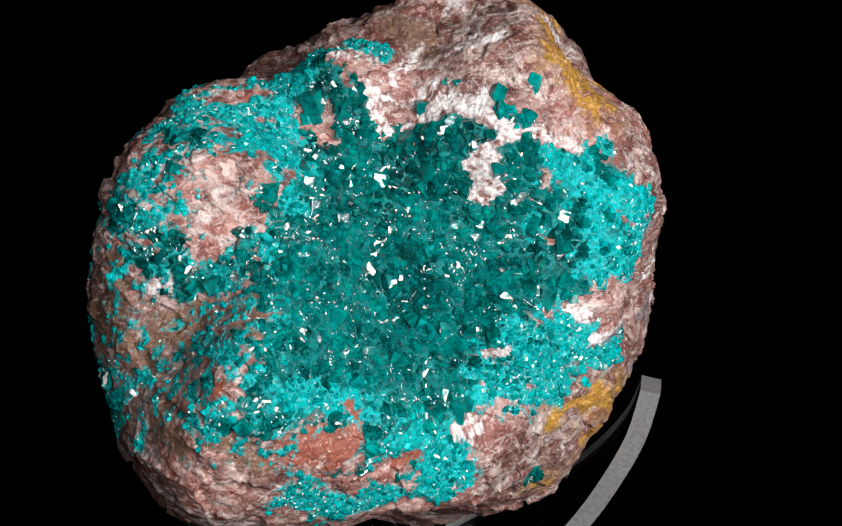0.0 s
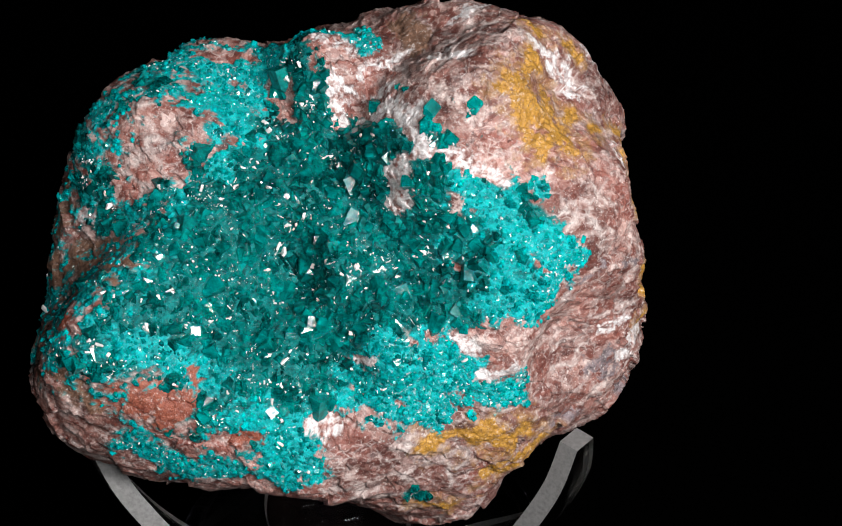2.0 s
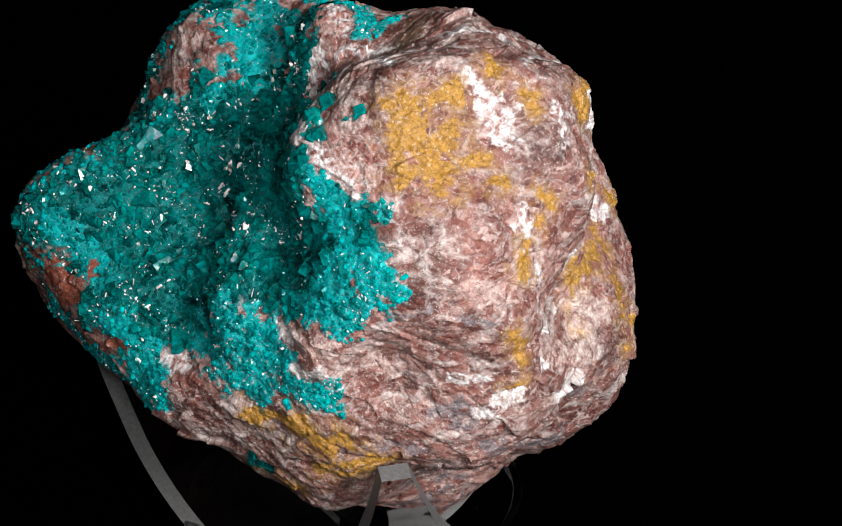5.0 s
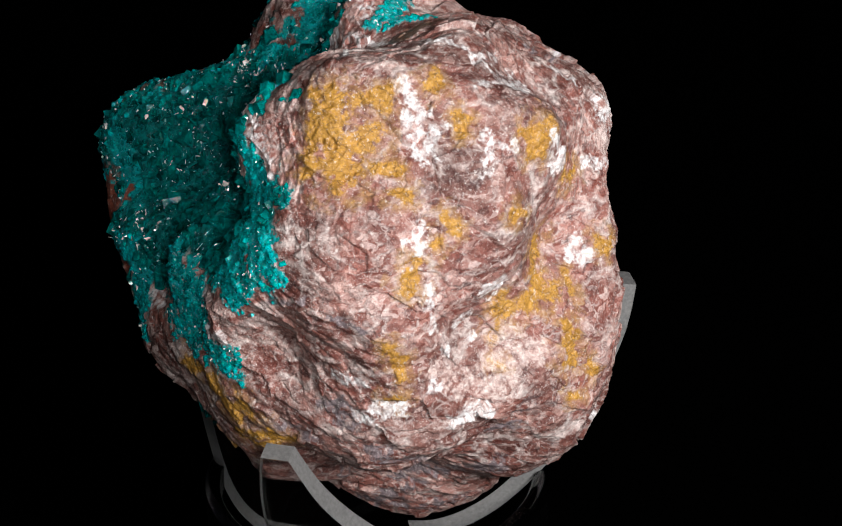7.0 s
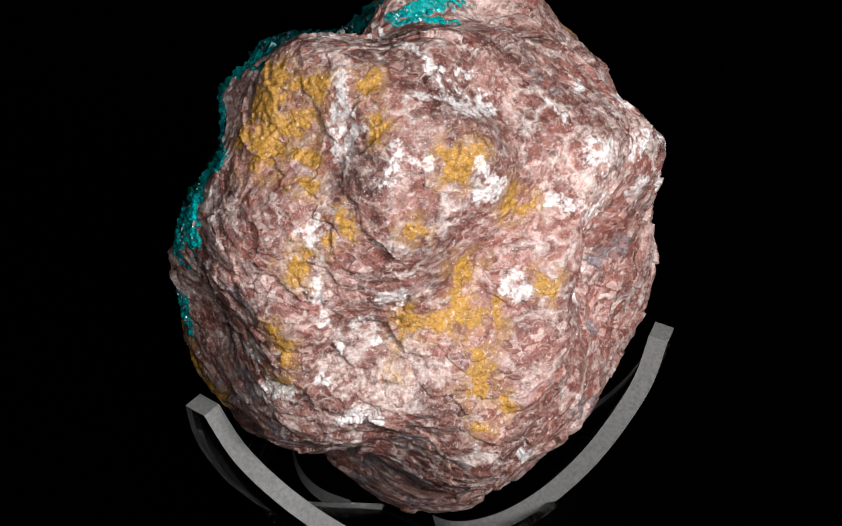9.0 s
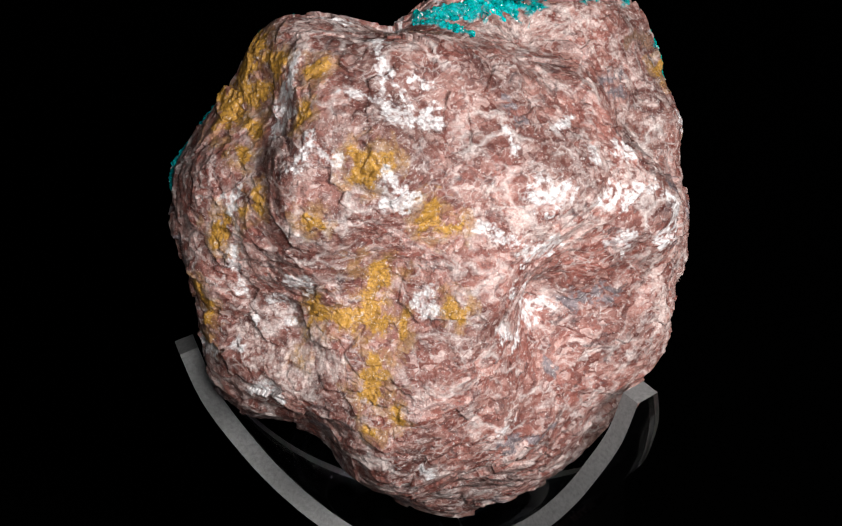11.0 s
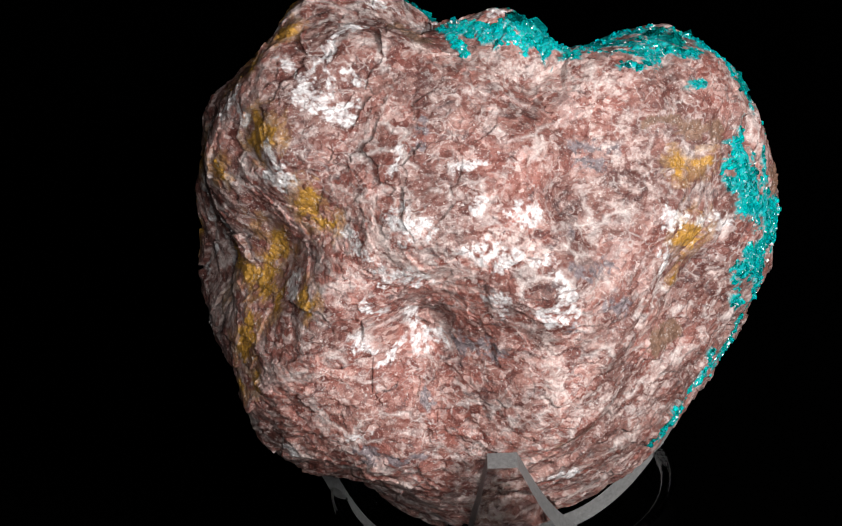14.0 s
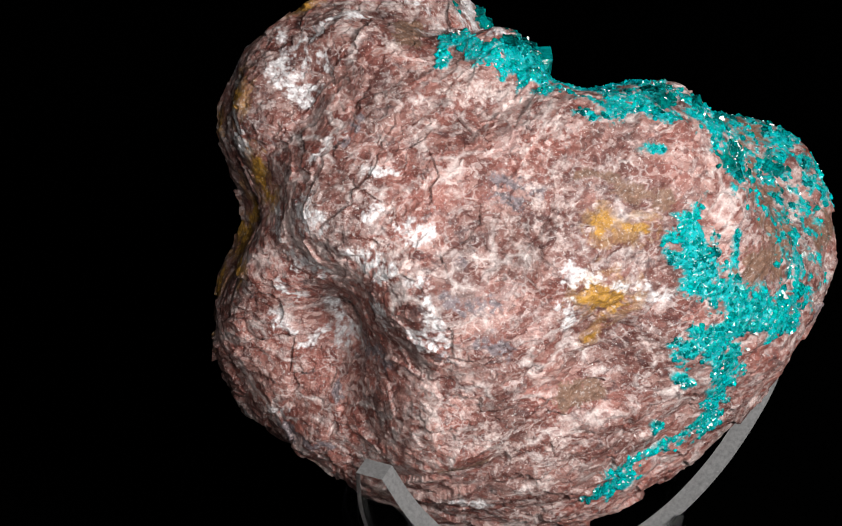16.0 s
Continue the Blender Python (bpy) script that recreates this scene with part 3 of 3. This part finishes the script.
    stroke(d, warp, "white", 164, 15, 167, 13, 1.6)
    stroke(d, warp, "white", 131, 25, 134, 24, 1.6)
    stroke(d, warp, "white", 67, 45, 77, 51, 1.2)
    stroke(d, warp, "white", 60, 50, 61, 51, 1.1)
    stroke(d, warp, "white", 122, 7, 123, 7, 1.5)
    stroke(d, warp, "white", 29, -1, 33, -1, 1.5)
    stroke(d, warp, "white", 69, 56, 74, 56, 1.2)
    stroke(d, warp, "white", 119, 28, 120, 27, 1.1)
    stroke(d, warp, "white", 104, -13, 105, -15, 1.6)
    stroke(d, warp, "pink", 142, 65, 172, 50, 2.2)
    stroke(d, warp, "pink", 178, 54, 174, 43, 1.5)
    stroke(d, warp, "pink", 170, 36, 163, 19, 1.1)
    stroke(d, warp, "pink", 121, 18, 126, 19, 1.9)
    stroke(d, warp, "pink", 135, 11, 135, -15, 1.0)
    stroke(d, warp, "pink", 145, -23, 152, -29, 2.2)
    stroke(d, warp, "pink", 85, 25, 88, 15, 1.1)
    stroke(d, warp, "purple", 138, 12, 142, 9, 1.1)
    stroke(d, warp, "purple", 152, 37, 163, 31, 1.3)
    stroke(d, warp, "purple", 146, 3, 149, 0, 1.5)
    stroke(d, warp, "purple", 86, -34, 98, -36, 1.1)
    stroke(d, warp, "ochre", 173, 22, 173, 21, 1.2)
    stroke(d, warp, "ochre", 171, 8, 174, 5, 1.5)
    stroke(d, warp, "ochre", 179, 20, -178, 18, 0.7)
    stroke(d, warp, "ochre", 54, 37, 59, 35, 1.8)
    stroke(d, warp, "white", 93, 12, 104, 9, 1.3)
    stroke(d, warp, "white", 122, 18, 125, 16, 1.4)
    stroke(d, warp, "white", 164, 14, 167, 13, 1.9)
    stroke(d, warp, "white", 163, 7, 165, 3, 1.5)
    stroke(d, warp, "white", 135, 11, 137, 2, 1.6)
    stroke(d, warp, "white", 139, -43, 144, -45, 1.6)
    stroke(d, warp, "white", 120, 29, 121, 28, 1.3)
    stroke(d, warp, "white", 61, 28, 69, 29, 1.1)
    stroke(d, warp, "white", 100, -3, 101, -16, 1.4)
    stroke(d, warp, "pink", 136, 62, 170, 48, 1.7)
    stroke(d, warp, "pink", 163, 44, 161, 22, 1.1)
    stroke(d, warp, "pink", 133, -5, 136, -19, 1.9)
    stroke(d, warp, "pink", 145, -21, 147, -22, 2.1)
    stroke(d, warp, "pink", 162, -30, 164, -23, 1.7)
    stroke(d, warp, "pink", 158, -39, 161, -36, 1.3)
    stroke(d, warp, "pink", 180, -5, -176, -10, 1.1)
    # purple strokes in the valley put its shade into the colour
    stroke(d, warp, "purple", 143, 10, 149, 8, 1.4)
    stroke(d, warp, "purple", 149, 1, 151, -1, 2.0)
    stroke(d, warp, "purple", 137, -1, 138, -1, 0.9)
    stroke(d, warp, "purple", 158, 34, 151, 32, 1.6)
    stroke(d, warp, "purple", 113, -11, 121, -9, 2.6)
    stroke(d, warp, "purple", 89, -35, 92, -35, 1.5)
    stroke(d, warp, "purple", 142, 19, 143, 18, 0.9)
    stroke(d, warp, "ochre", 173, 22, 174, 22, 1.5)
    stroke(d, warp, "ochre", 169, 9, 174, 5, 2.1)
    stroke(d, warp, "ochre", 169, -3, 170, -3, 0.7)
    stroke(d, warp, "ochre", -179, 20, -178, 19, 0.6)
    stroke(d, warp, "ochre", 57, 37, 63, 36, 1.3)
    stroke(d, warp, "ochre", 73, 27, 71, 22, 1.6)
    stroke(d, warp, "umber", 180, 27, -172, 22, 1.7)
    stroke(d, warp, "umber", 173, 33, 179, 30, 1.0)
    stroke(d, warp, "umber", 171, -16, 164, -17, 2.4)
    stroke(d, warp, "umber", -137, 1, -159, 4, 2.9)
    stroke(d, warp, "umber", -131, -3, -129, -5, 1.9)
    stroke(d, warp, "umber", 145, -30, 136, -31, 1.0)
    stroke(d, warp, "bright", -155, 29, -119, 9, 2.8)
    stroke(d, warp, "bright", -170, 17, -170, 5, 3.0)
    stroke(d, warp, "bright", -165, 2, -149, -11, 3.7)
    stroke(d, warp, "bright", -160, -6, -171, -8, 3.5)
    stroke(d, warp, "bright", -162, -12, -160, -31, 2.1)
    stroke(d, warp, "bright", -124, 2, -123, -2, 1.5)
    stroke(d, warp, "bright", -139, -1, -146, -9, 0.9)
    stroke(d, warp, "bright", -157, 34, -155, 30, 1.4)
    stroke(d, warp, "bright", -174, -14, -171, -16, 1.0)
    stroke(d, warp, "bright", -176, -26, -175, -27, 1.0)
    stroke(d, warp, "bright", -161, 11, -163, 4, 0.8)
    stroke(d, warp, "bright", -134, -6, -135, -10, 0.8)
    stroke(d, warp, "bright", 147, 87, 163, 74, 2.6)
    stroke(d, warp, "bright", 170, 72, 176, 66, 2.8)
    stroke(d, warp, "bright", -179, 72, -176, 61, 3.5)
    stroke(d, warp, "bright", -178, 60, -169, 47, 1.6)
    stroke(d, warp, "bright", 180, 45, -178, 43, 1.2)
    stroke(d, warp, "bright", -172, 47, -163, 36, 1.4)
    stroke(d, warp, "bright", -172, 33, -170, 31, 0.9)
    stroke(d, warp, "bright", -166, -10, -162, -28, 1.5)
    stroke(d, warp, "bright", -162, -29, 178, -38, 1.6)
    stroke(d, warp, "bright", -178, -40, 177, -43, 2.8)
    stroke(d, warp, "bright", -153, 44, -145, 40, 1.4)
    stroke(d, warp, "umber", -151, 1, -118, 14, 2.5)
    stroke(d, warp, "umber", -118, -2, -113, -7, 1.8)
    stroke(d, warp, "umber", -154, 10, -146, 12, 1.2)
    stroke(d, warp, "teal", -156, 23, -143, 24, 2.2)
    stroke(d, warp, "teal", -145, 16, -136, 15, 1.7)
    stroke(d, warp, "teal", -148, -2, -120, 9, 0.7)
    stroke(d, warp, "umber", -132, -4, -124, -5, 1.7)
    stroke(d, warp, "umber", -151, 15, -148, 12, 1.8)
    stroke(d, warp, "purple", -7, -75, 43, -45, 2.3)
    stroke(d, warp, "purple", 7, -28, 19, -33, 1.7)
    stroke(d, warp, "purple", 44, -71, 51, -73, 1.7)
    stroke(d, warp, "purple", -134, -16, -128, -17, 1.6)
    stroke(d, warp, "white", 117, 18, 126, 17, 2.1)
    stroke(d, warp, "white", 100, 25, 107, 23, 2.4)
    stroke(d, warp, "white", 97, 11, 105, 11, 1.9)
    stroke(d, warp, "white", 131, 4, 134, 3, 1.8)
    stroke(d, warp, "white", 130, 27, 132, 24, 1.7)
    stroke(d, warp, "white", 62, 47, 76, 46, 1.7)
    stroke(d, warp, "white", 115, 37, 124, 38, 1.1)
    stroke(d, warp, "white", 122, 8, 124, 2, 1.3)
    stroke(d, warp, "white", 66, 31, 67, 28, 1.1)
    stroke(d, warp, "white", 91, 3, 94, 0, 1.2)
    stroke(d, warp, "white", 88, -7, 92, -12, 1.3)
    stroke(d, warp, "white", 86, -30, 90, -30, 1.0)
    stroke(d, warp, "pink", 117, 17, 128, 19, 3.1)
    stroke(d, warp, "pink", 95, 18, 111, 9, 2.4)
    stroke(d, warp, "pink", 133, -8, 134, -20, 1.8)
    stroke(d, warp, "pink", 147, 67, 169, 46, 2.2)
    stroke(d, warp, "pink", 162, 41, 162, 28, 1.3)
    stroke(d, warp, "bright", -165, 51, -164, 66, 4.2)
    stroke(d, warp, "bright", -154, 55, -134, 41, 3.0)
    # by the hollow's lower left, turquoise stands in for facet glints
    stroke(d, warp, "bright", -110, 3, -97, -6, 2.0)
    stroke(d, warp, "bright", -62, -1, -40, -10, 5.0)
    stroke(d, warp, "bright", -63, -16, -56, -10, 4.0)
    stroke(d, warp, "bright", -28, 14, -26, 4, 3.2)
    stroke(d, warp, "bright", -110, -16, -97, -22, 2.6)
    stroke(d, warp, "bright", -80, -21, -84, -23, 3.2)
    stroke(d, warp, "bright", -131, 31, -124, 24, 2.2)
    stroke(d, warp, "flecks", -154, 20, -146, 9, 4.2)
    stroke(d, warp, "flecks", -145, 9, -143, 18, 4.2)
    stroke(d, warp, "flecks", -146, 0, -134, 0, 4.2)
    stroke(d, warp, "flecks", -133, 4, -124, 15, 4.2)
    stroke(d, warp, "flecks", -121, 2, -115, 7, 4.2)
    stroke(d, warp, "flecks", -118, 0, -111, -3, 4.2)
    stroke(d, warp, "flecks", -146, 27, -148, 32, 4.2)
    stroke(d, warp, "flecks", -153, 32, -154, 43, 4.2)
    stroke(d, warp, "flecks", -147, -5, -140, -7, 4.2)
    stroke(d, warp, "flecks", -131, 19, -118, 13, 4.2)
    stroke(d, warp, "flecks", -38, 23, -33, 12, 4.2)
    stroke(d, warp, "flecks", -152, 23, -149, 31, 4.2)


def build_specimen():
    d, f = globe(8)
    mm = d * core_radius(d)[:, None]
    warp = np.clip(1.5 * fbm(mm / 2.9, 6, 0.68), -0.7, 1.3)
    paint(d, warp)
    bare = np.clip(MASKS["bare"] + MASKS["red"] + MASKS["umber"] + MASKS["white"], 0, 1)
    for name in ("teal", "bright"):
        MASKS[name] *= 1 - bare
    MASKS["bright"] = np.maximum(MASKS["bright"], MASKS.pop("flecks") * np.clip((fbm(mm / 2.4 + 140, 5, 0.65) - 0.06) / 0.12, 0, 1))
    teal = np.maximum(MASKS["teal"], MASKS["bright"])
    del MASKS["bare"]
    holes = np.clip((fbm(mm / 1.5 + 60, 4, 0.62) + 0.27) / 0.25, 0, 1)
    wisps = np.clip(0.75 + 1.5 * fbm(mm / 0.7 + 90, 3, 0.6), 0.4, 1)
    MASKS["white"] *= 0.96 * holes * wisps
    MASKS["pink"] *= 0.8 * holes * wisps
    MASKS["purple"] *= np.clip((fbm(mm / 1.6 + 80, 4, 0.6) + 0.25) / 0.25, 0, 1)
    bed = mm @ np.array([[1, 0, 0.3], [0.2, 1, 0.2], [0, 0.25, 1.35]])
    skew = bed + 0.55 * np.stack([perlin(mm / 3.0 + k) for k in (11, 23, 37)], 1)
    rough = (0.9 * fbm(bed / 9.0, 5, 0.5) + 1.2 * facets(skew / 8.0) + 0.36 * facets(skew / 2.7 + 50)
             + 0.13 * np.abs(perlin(mm / 1.3 + 31)) + 0.12 * perlin(mm / 0.6 + 71) - 0.1)
    knobs = 0.9 * np.abs(perlin(mm / 3.6 + 5)) + 0.5 * np.abs(perlin(mm / 1.7 + 3))
    pits = MASKS["ochre"] * 1.2 * np.minimum(0, perlin(mm / 1.5 + 2) + 0.1)
    h = rough * (1 - 0.5 * teal) + knobs * teal + pits
    co = (mm + d * h[:, None] + np.array(CENTRE)) / 1000
    thing = tagged(new("mineral_specimen"), "brown rock with a teal crystal hollow, in a clear stand", "mineral specimen")
    me = numpy_mesh("matrix", co, f, ROCK, smooth=True)
    for name, v in MASKS.items():
        me.attributes.new(name, "FLOAT", "POINT").data.foreach_set("value", v.astype(np.float32))
    ob = new("matrix", me)
    ob.parent = thing
    tagged(ob, "pinkish brown carbonate rock with white veins and ochre stains")
    normals = np.empty(len(co) * 3, np.float32)
    me.vertex_normals.foreach_get("vector", normals)
    tri = co[f]
    size = np.linalg.norm(np.cross(tri[:, 1] - tri[:, 0], tri[:, 2] - tri[:, 0]), axis=1)
    area = np.bincount(f.ravel(), np.repeat(size, 3), len(co))
    return thing, co, normals.reshape(-1, 3), area / area.mean()


SPECIMEN, SURFACE, NORMALS, AREA = build_specimen()


# ---- crystals in the hollow ----
def crystal_shape(slant, length, taper):
    """A short six-sided prism with a three-faced tip, one unit wide, along z."""
    v = []
    for k in range(6):
        a = math.pi / 3 * k
        v.append((0.5 * math.cos(a) * (0.92 + 0.16 * (k % 2)), 0.5 * math.sin(a), -0.6))
    for k in range(6):
        a = math.pi / 3 * k
        v.append((0.5 * taper * math.cos(a), 0.5 * taper * math.sin(a), length - (slant if k % 2 else 0.4 * slant)))
    v.append((0, 0, length + 0.12))
    f = []
    for k in range(6):
        n = (k + 1) % 6
        f += [(k, n, 6 + n), (k, 6 + n, 6 + k), (6 + k, 6 + n, 12)]
    return np.array(v), np.array(f)


def chip_shape(k):
    """An irregular flat splinter."""
    r = np.random.RandomState(40 + k)
    a = np.sort(np.arange(6) * math.pi / 3 + r.uniform(-0.4, 0.4, 6))
    rim = np.stack([np.cos(a) * r.uniform(0.2, 1.2, 6), np.sin(a) * r.uniform(0.08, 0.6, 6), r.uniform(-0.05, 0.05, 6)], 1)
    v = np.concatenate([rim + (0, 0, 0.1), rim * 1.1 - (0, 0, 0.25), [[0, 0, 0.16]]])
    f = []
    for k in range(6):
        n = (k + 1) % 6
        f += [(k, n, 12), (6 + k, n, k), (6 + k, 6 + n, n)]
    return v, np.array(f)


SHAPES = [crystal_shape(s, l, t) for s, l, t in ((0.30, 0.42, 0.96), (0.42, 0.55, 0.9), (0.22, 0.30, 1.0), (0.5, 0.7, 0.86), (0.35, 0.36, 1.02))]
CHIPS = [chip_shape(k) for k in range(6)]


def turned(rng, normal, tilt):
    """Axes of a piece that stands about along the normal, leaning by tilt."""
    z = normal + rng.normal(size=3) * tilt
    z /= np.linalg.norm(z)
    x = np.cross(z, rng.normal(size=3))
    x /= np.linalg.norm(x)
    return np.stack([x, np.cross(z, x), z], 1)


def scatter(name, shapes, where, count, sizes, tilt, sink, mat, label, seed, flat=(1, 1, 1)):
    """Many small pieces on the surface, joined into one part."""
    rng = np.random.RandomState(seed)
    spots = rng.choice(len(SURFACE), count, p=where / where.sum())
    vs, fs, n = [], [], 0
    for i in spots:
        v, f = shapes[rng.randint(len(shapes))]
        size = sizes[0] + (sizes[1] - sizes[0]) * rng.rand() ** 2
        m = turned(rng, NORMALS[i], tilt)
        vs.append((v * np.array(flat) * size) @ m.T + SURFACE[i] - NORMALS[i] * sink * size)
        fs.append(f + n)
        n += len(v)
    ob = new(name, numpy_mesh(name, np.concatenate(vs), np.concatenate(fs), mat))
    ob.parent = SPECIMEN
    return tagged(ob, label, kind="stuff")


def single_crystals(where, count, sizes, mat, seed):
    """Large crystals, each a part of its own on shared meshes."""
    rng = np.random.RandomState(seed)
    meshes = [numpy_mesh("crystal", v, f, mat) for v, f in SHAPES]
    for i in rng.choice(len(SURFACE), count, replace=False, p=where / where.sum()):
        size = sizes[0] + (sizes[1] - sizes[0]) * rng.rand() ** 1.6
        m = turned(rng, NORMALS[i], 0.32)
        mat4 = Matrix([[*(m[r] * size), float(SURFACE[i][r] - NORMALS[i][r] * 0.5 * size)] for r in range(3)] + [[0, 0, 0, 1]])
        ob = new("crystal", meshes[rng.randint(len(meshes))])
        ob.parent = SPECIMEN
        ob.matrix_basis = mat4


def grow_crystals():
    deep = np.clip(MASKS["teal"] - 0.9 * MASKS["bright"], 0, 1) ** 3 * AREA
    shallow = MASKS["bright"] ** 3 * AREA
    single_crystals(deep * (SURFACE[:, 0] > -0.046) + 1e-12, 250, (0.0030, 0.0075), DIOPTASE_LARGE, 3)
    single_crystals(shallow + 1e-12, 50, (0.0012, 0.0026), DIOPTASE_PALE_LARGE, 4)
    scatter("crystal_druse", SHAPES, deep, 5200, (0.0008, 0.0040), 0.4, 0.42, DIOPTASE, "small dark teal crystals", 5)
    scatter("crystal_crust", SHAPES, shallow, 6000, (0.0003, 0.0014), 0.7, 0.25, DIOPTASE_PALE, "bright turquoise crystal crust", 6)
    clumps = np.clip((fbm(SURFACE * 1000 / 5.0 + 70, 3, 0.6) + 0.02) / 0.25, 0, 1) ** 2 + 0.04
    scatter("calcite_litter", CHIPS, (deep + 0.2 * shallow) * clumps, 280, (0.0002, 0.0013), 0.9, -0.15, CALCITE, "white calcite splinters", 8)
    scatter("calcite_needles", CHIPS, deep * clumps + 0.3 * deep, 280, (0.0002, 0.0009), 0.9, -0.2, CALCITE, "thin white calcite needles", 10, (1.2, 0.14, 0.3))
    # the finest white specks also stand in for glints on the crystals
    scatter("calcite_dust", CHIPS, (deep + 0.6 * shallow) * clumps, 1900, (0.00006, 0.0004), 0.9, -0.5, CALCITE, "fine white specks, calcite bits and imitated crystal glints", 9)


grow_crystals()


# ---- the stand: a clear calyx with three upturned prongs on a low foot ----
# along one prong, from the middle to the tip: distance from the middle, height, width to either side (mm)
PRONG = [(5, 27.2, 4.0, 12.0), (10, 28.4, 7.0, 17.0), (16, 30.6, 8.4, 20.0), (22.5, 34.2, 8.6, 20.0), (29.8, 40.2, 8.0, 17.0), (36.6, 48.0, 7.0, 13.2), (42.0, 56.2, 5.8, 9.0), (46.2, 64.2, 4.2, 5.8), (48.6, 72.4, 2.6, 2.7)]


def build_stand():
    stand = tagged(new("display_stand"), "clear acrylic three-pronged display stand with sawn grey edges", "display stand")
    fine = []
    for i in range(len(PRONG) - 1):
        p0, p1, p2, p3 = (np.array(PRONG[min(max(i + k, 0), len(PRONG) - 1)], float) for k in (-1, 0, 1, 2))
        for u in np.linspace(0, 1, 5)[: 5 if i == len(PRONG) - 2 else 4]:
            fine.append(0.5 * (2 * p1 + (p2 - p0) * u + (2 * p0 - 5 * p1 + 4 * p2 - p3) * u * u + (3 * p1 - p0 - 3 * p2 + p3) * u ** 3))
    fine = np.array(fine)
    along = np.gradient(fine[:, :2], axis=0)
    along /= np.linalg.norm(along, axis=1)[:, None]
    for k in range(3):
        bm = bmesh.new()
        rings = []
        for (r, z, w1, w2), (ar, az) in zip(fine, along):
            ring = []
            for depth in (0.0, 3.7):
                for j in range(7):
                    y = -w1 + (w1 + w2) * j / 6
                    sag = y * y / (2 * 75)
                    ring.append(bm.verts.new(((r - sag + az * depth) / 1000, y / 1000, (z - ar * depth) / 1000)))
            rings.append(ring)
        for a, b in zip(rings, rings[1:]):
            for j in range(6):
                bm.faces.new((a[j], a[j + 1], b[j + 1], b[j]))
                bm.faces.new((a[7 + j + 1], a[7 + j], b[7 + j], b[7 + j + 1]))
            for q in (0, 6):
                bm.faces.new((a[q], b[q], b[q + 7], a[q + 7])).material_index = 1
        for ring, mi in ((rings[0], 0), (rings[-1], 1)):
            for j in range(6):
                bm.faces.new((ring[j], ring[j + 1], ring[j + 8], ring[j + 7])).material_index = mi
        bmesh.ops.recalc_face_normals(bm, faces=bm.faces)
        for face in bm.faces:
            face.smooth = True
        for e in bm.edges:
            e.smooth = e.calc_face_angle(0) < 0.6
        prong = part("prong", bm, [CLEAR, SAWN], stand)
        prong.matrix_basis = pose(-0.0093, -0.0129, 0, 0, 0, -7.2 + 120 * k)
    bm = bmesh.new()
    rings = [[bm.verts.new((r * math.cos(2 * math.pi * k / 96), r * math.sin(2 * math.pi * k / 96), z)) for k in range(96)]
             for r, z in ((0.0305, 0.0), (0.0335, 0.0), (0.0335, 0.0362), (0.033, 0.0367), (0.031, 0.0367), (0.0305, 0.0362))]
    for a, c in zip(rings, rings[1:] + rings[:1]):
        for k in range(96):
            bm.faces.new((a[k], a[(k + 1) % 96], c[(k + 1) % 96], c[k]))
    bmesh.ops.recalc_face_normals(bm, faces=bm.faces)
    for face in bm.faces:
        face.smooth = True
    foot = part("foot_tube", bm, CLEAR, stand)
    foot.matrix_basis = pose(-0.0093, -0.0129, 0)
    return stand


STAND = build_stand()


# ---- the setting ----
def sheet(name, corners, label):
    me = bpy.data.meshes.new(name)
    me.from_pydata(corners, [], [tuple(range(len(corners)))])
    me.materials.append(BLACK_CLOTH)
    return tagged(new(name, me), label, "backdrop", kind="structure")


sheet("ground", [(-0.8, -0.8, 0), (0.8, -0.8, 0), (0.8, 0.7, 0), (-0.8, 0.7, 0)], "black matt cloth on the table")
sheet("backdrop", [(-0.8, 0.7, 0.002), (0.8, 0.7, 0.002), (0.8, 0.7, 0.9), (-0.8, 0.7, 0.9)], "black matt cloth behind the specimen")


def motions():
    for thing in (SPECIMEN, STAND):
        walk(thing, [(t, pose(0, 0, 0, 0, 0, a)) for t, a in TURN])


motions()
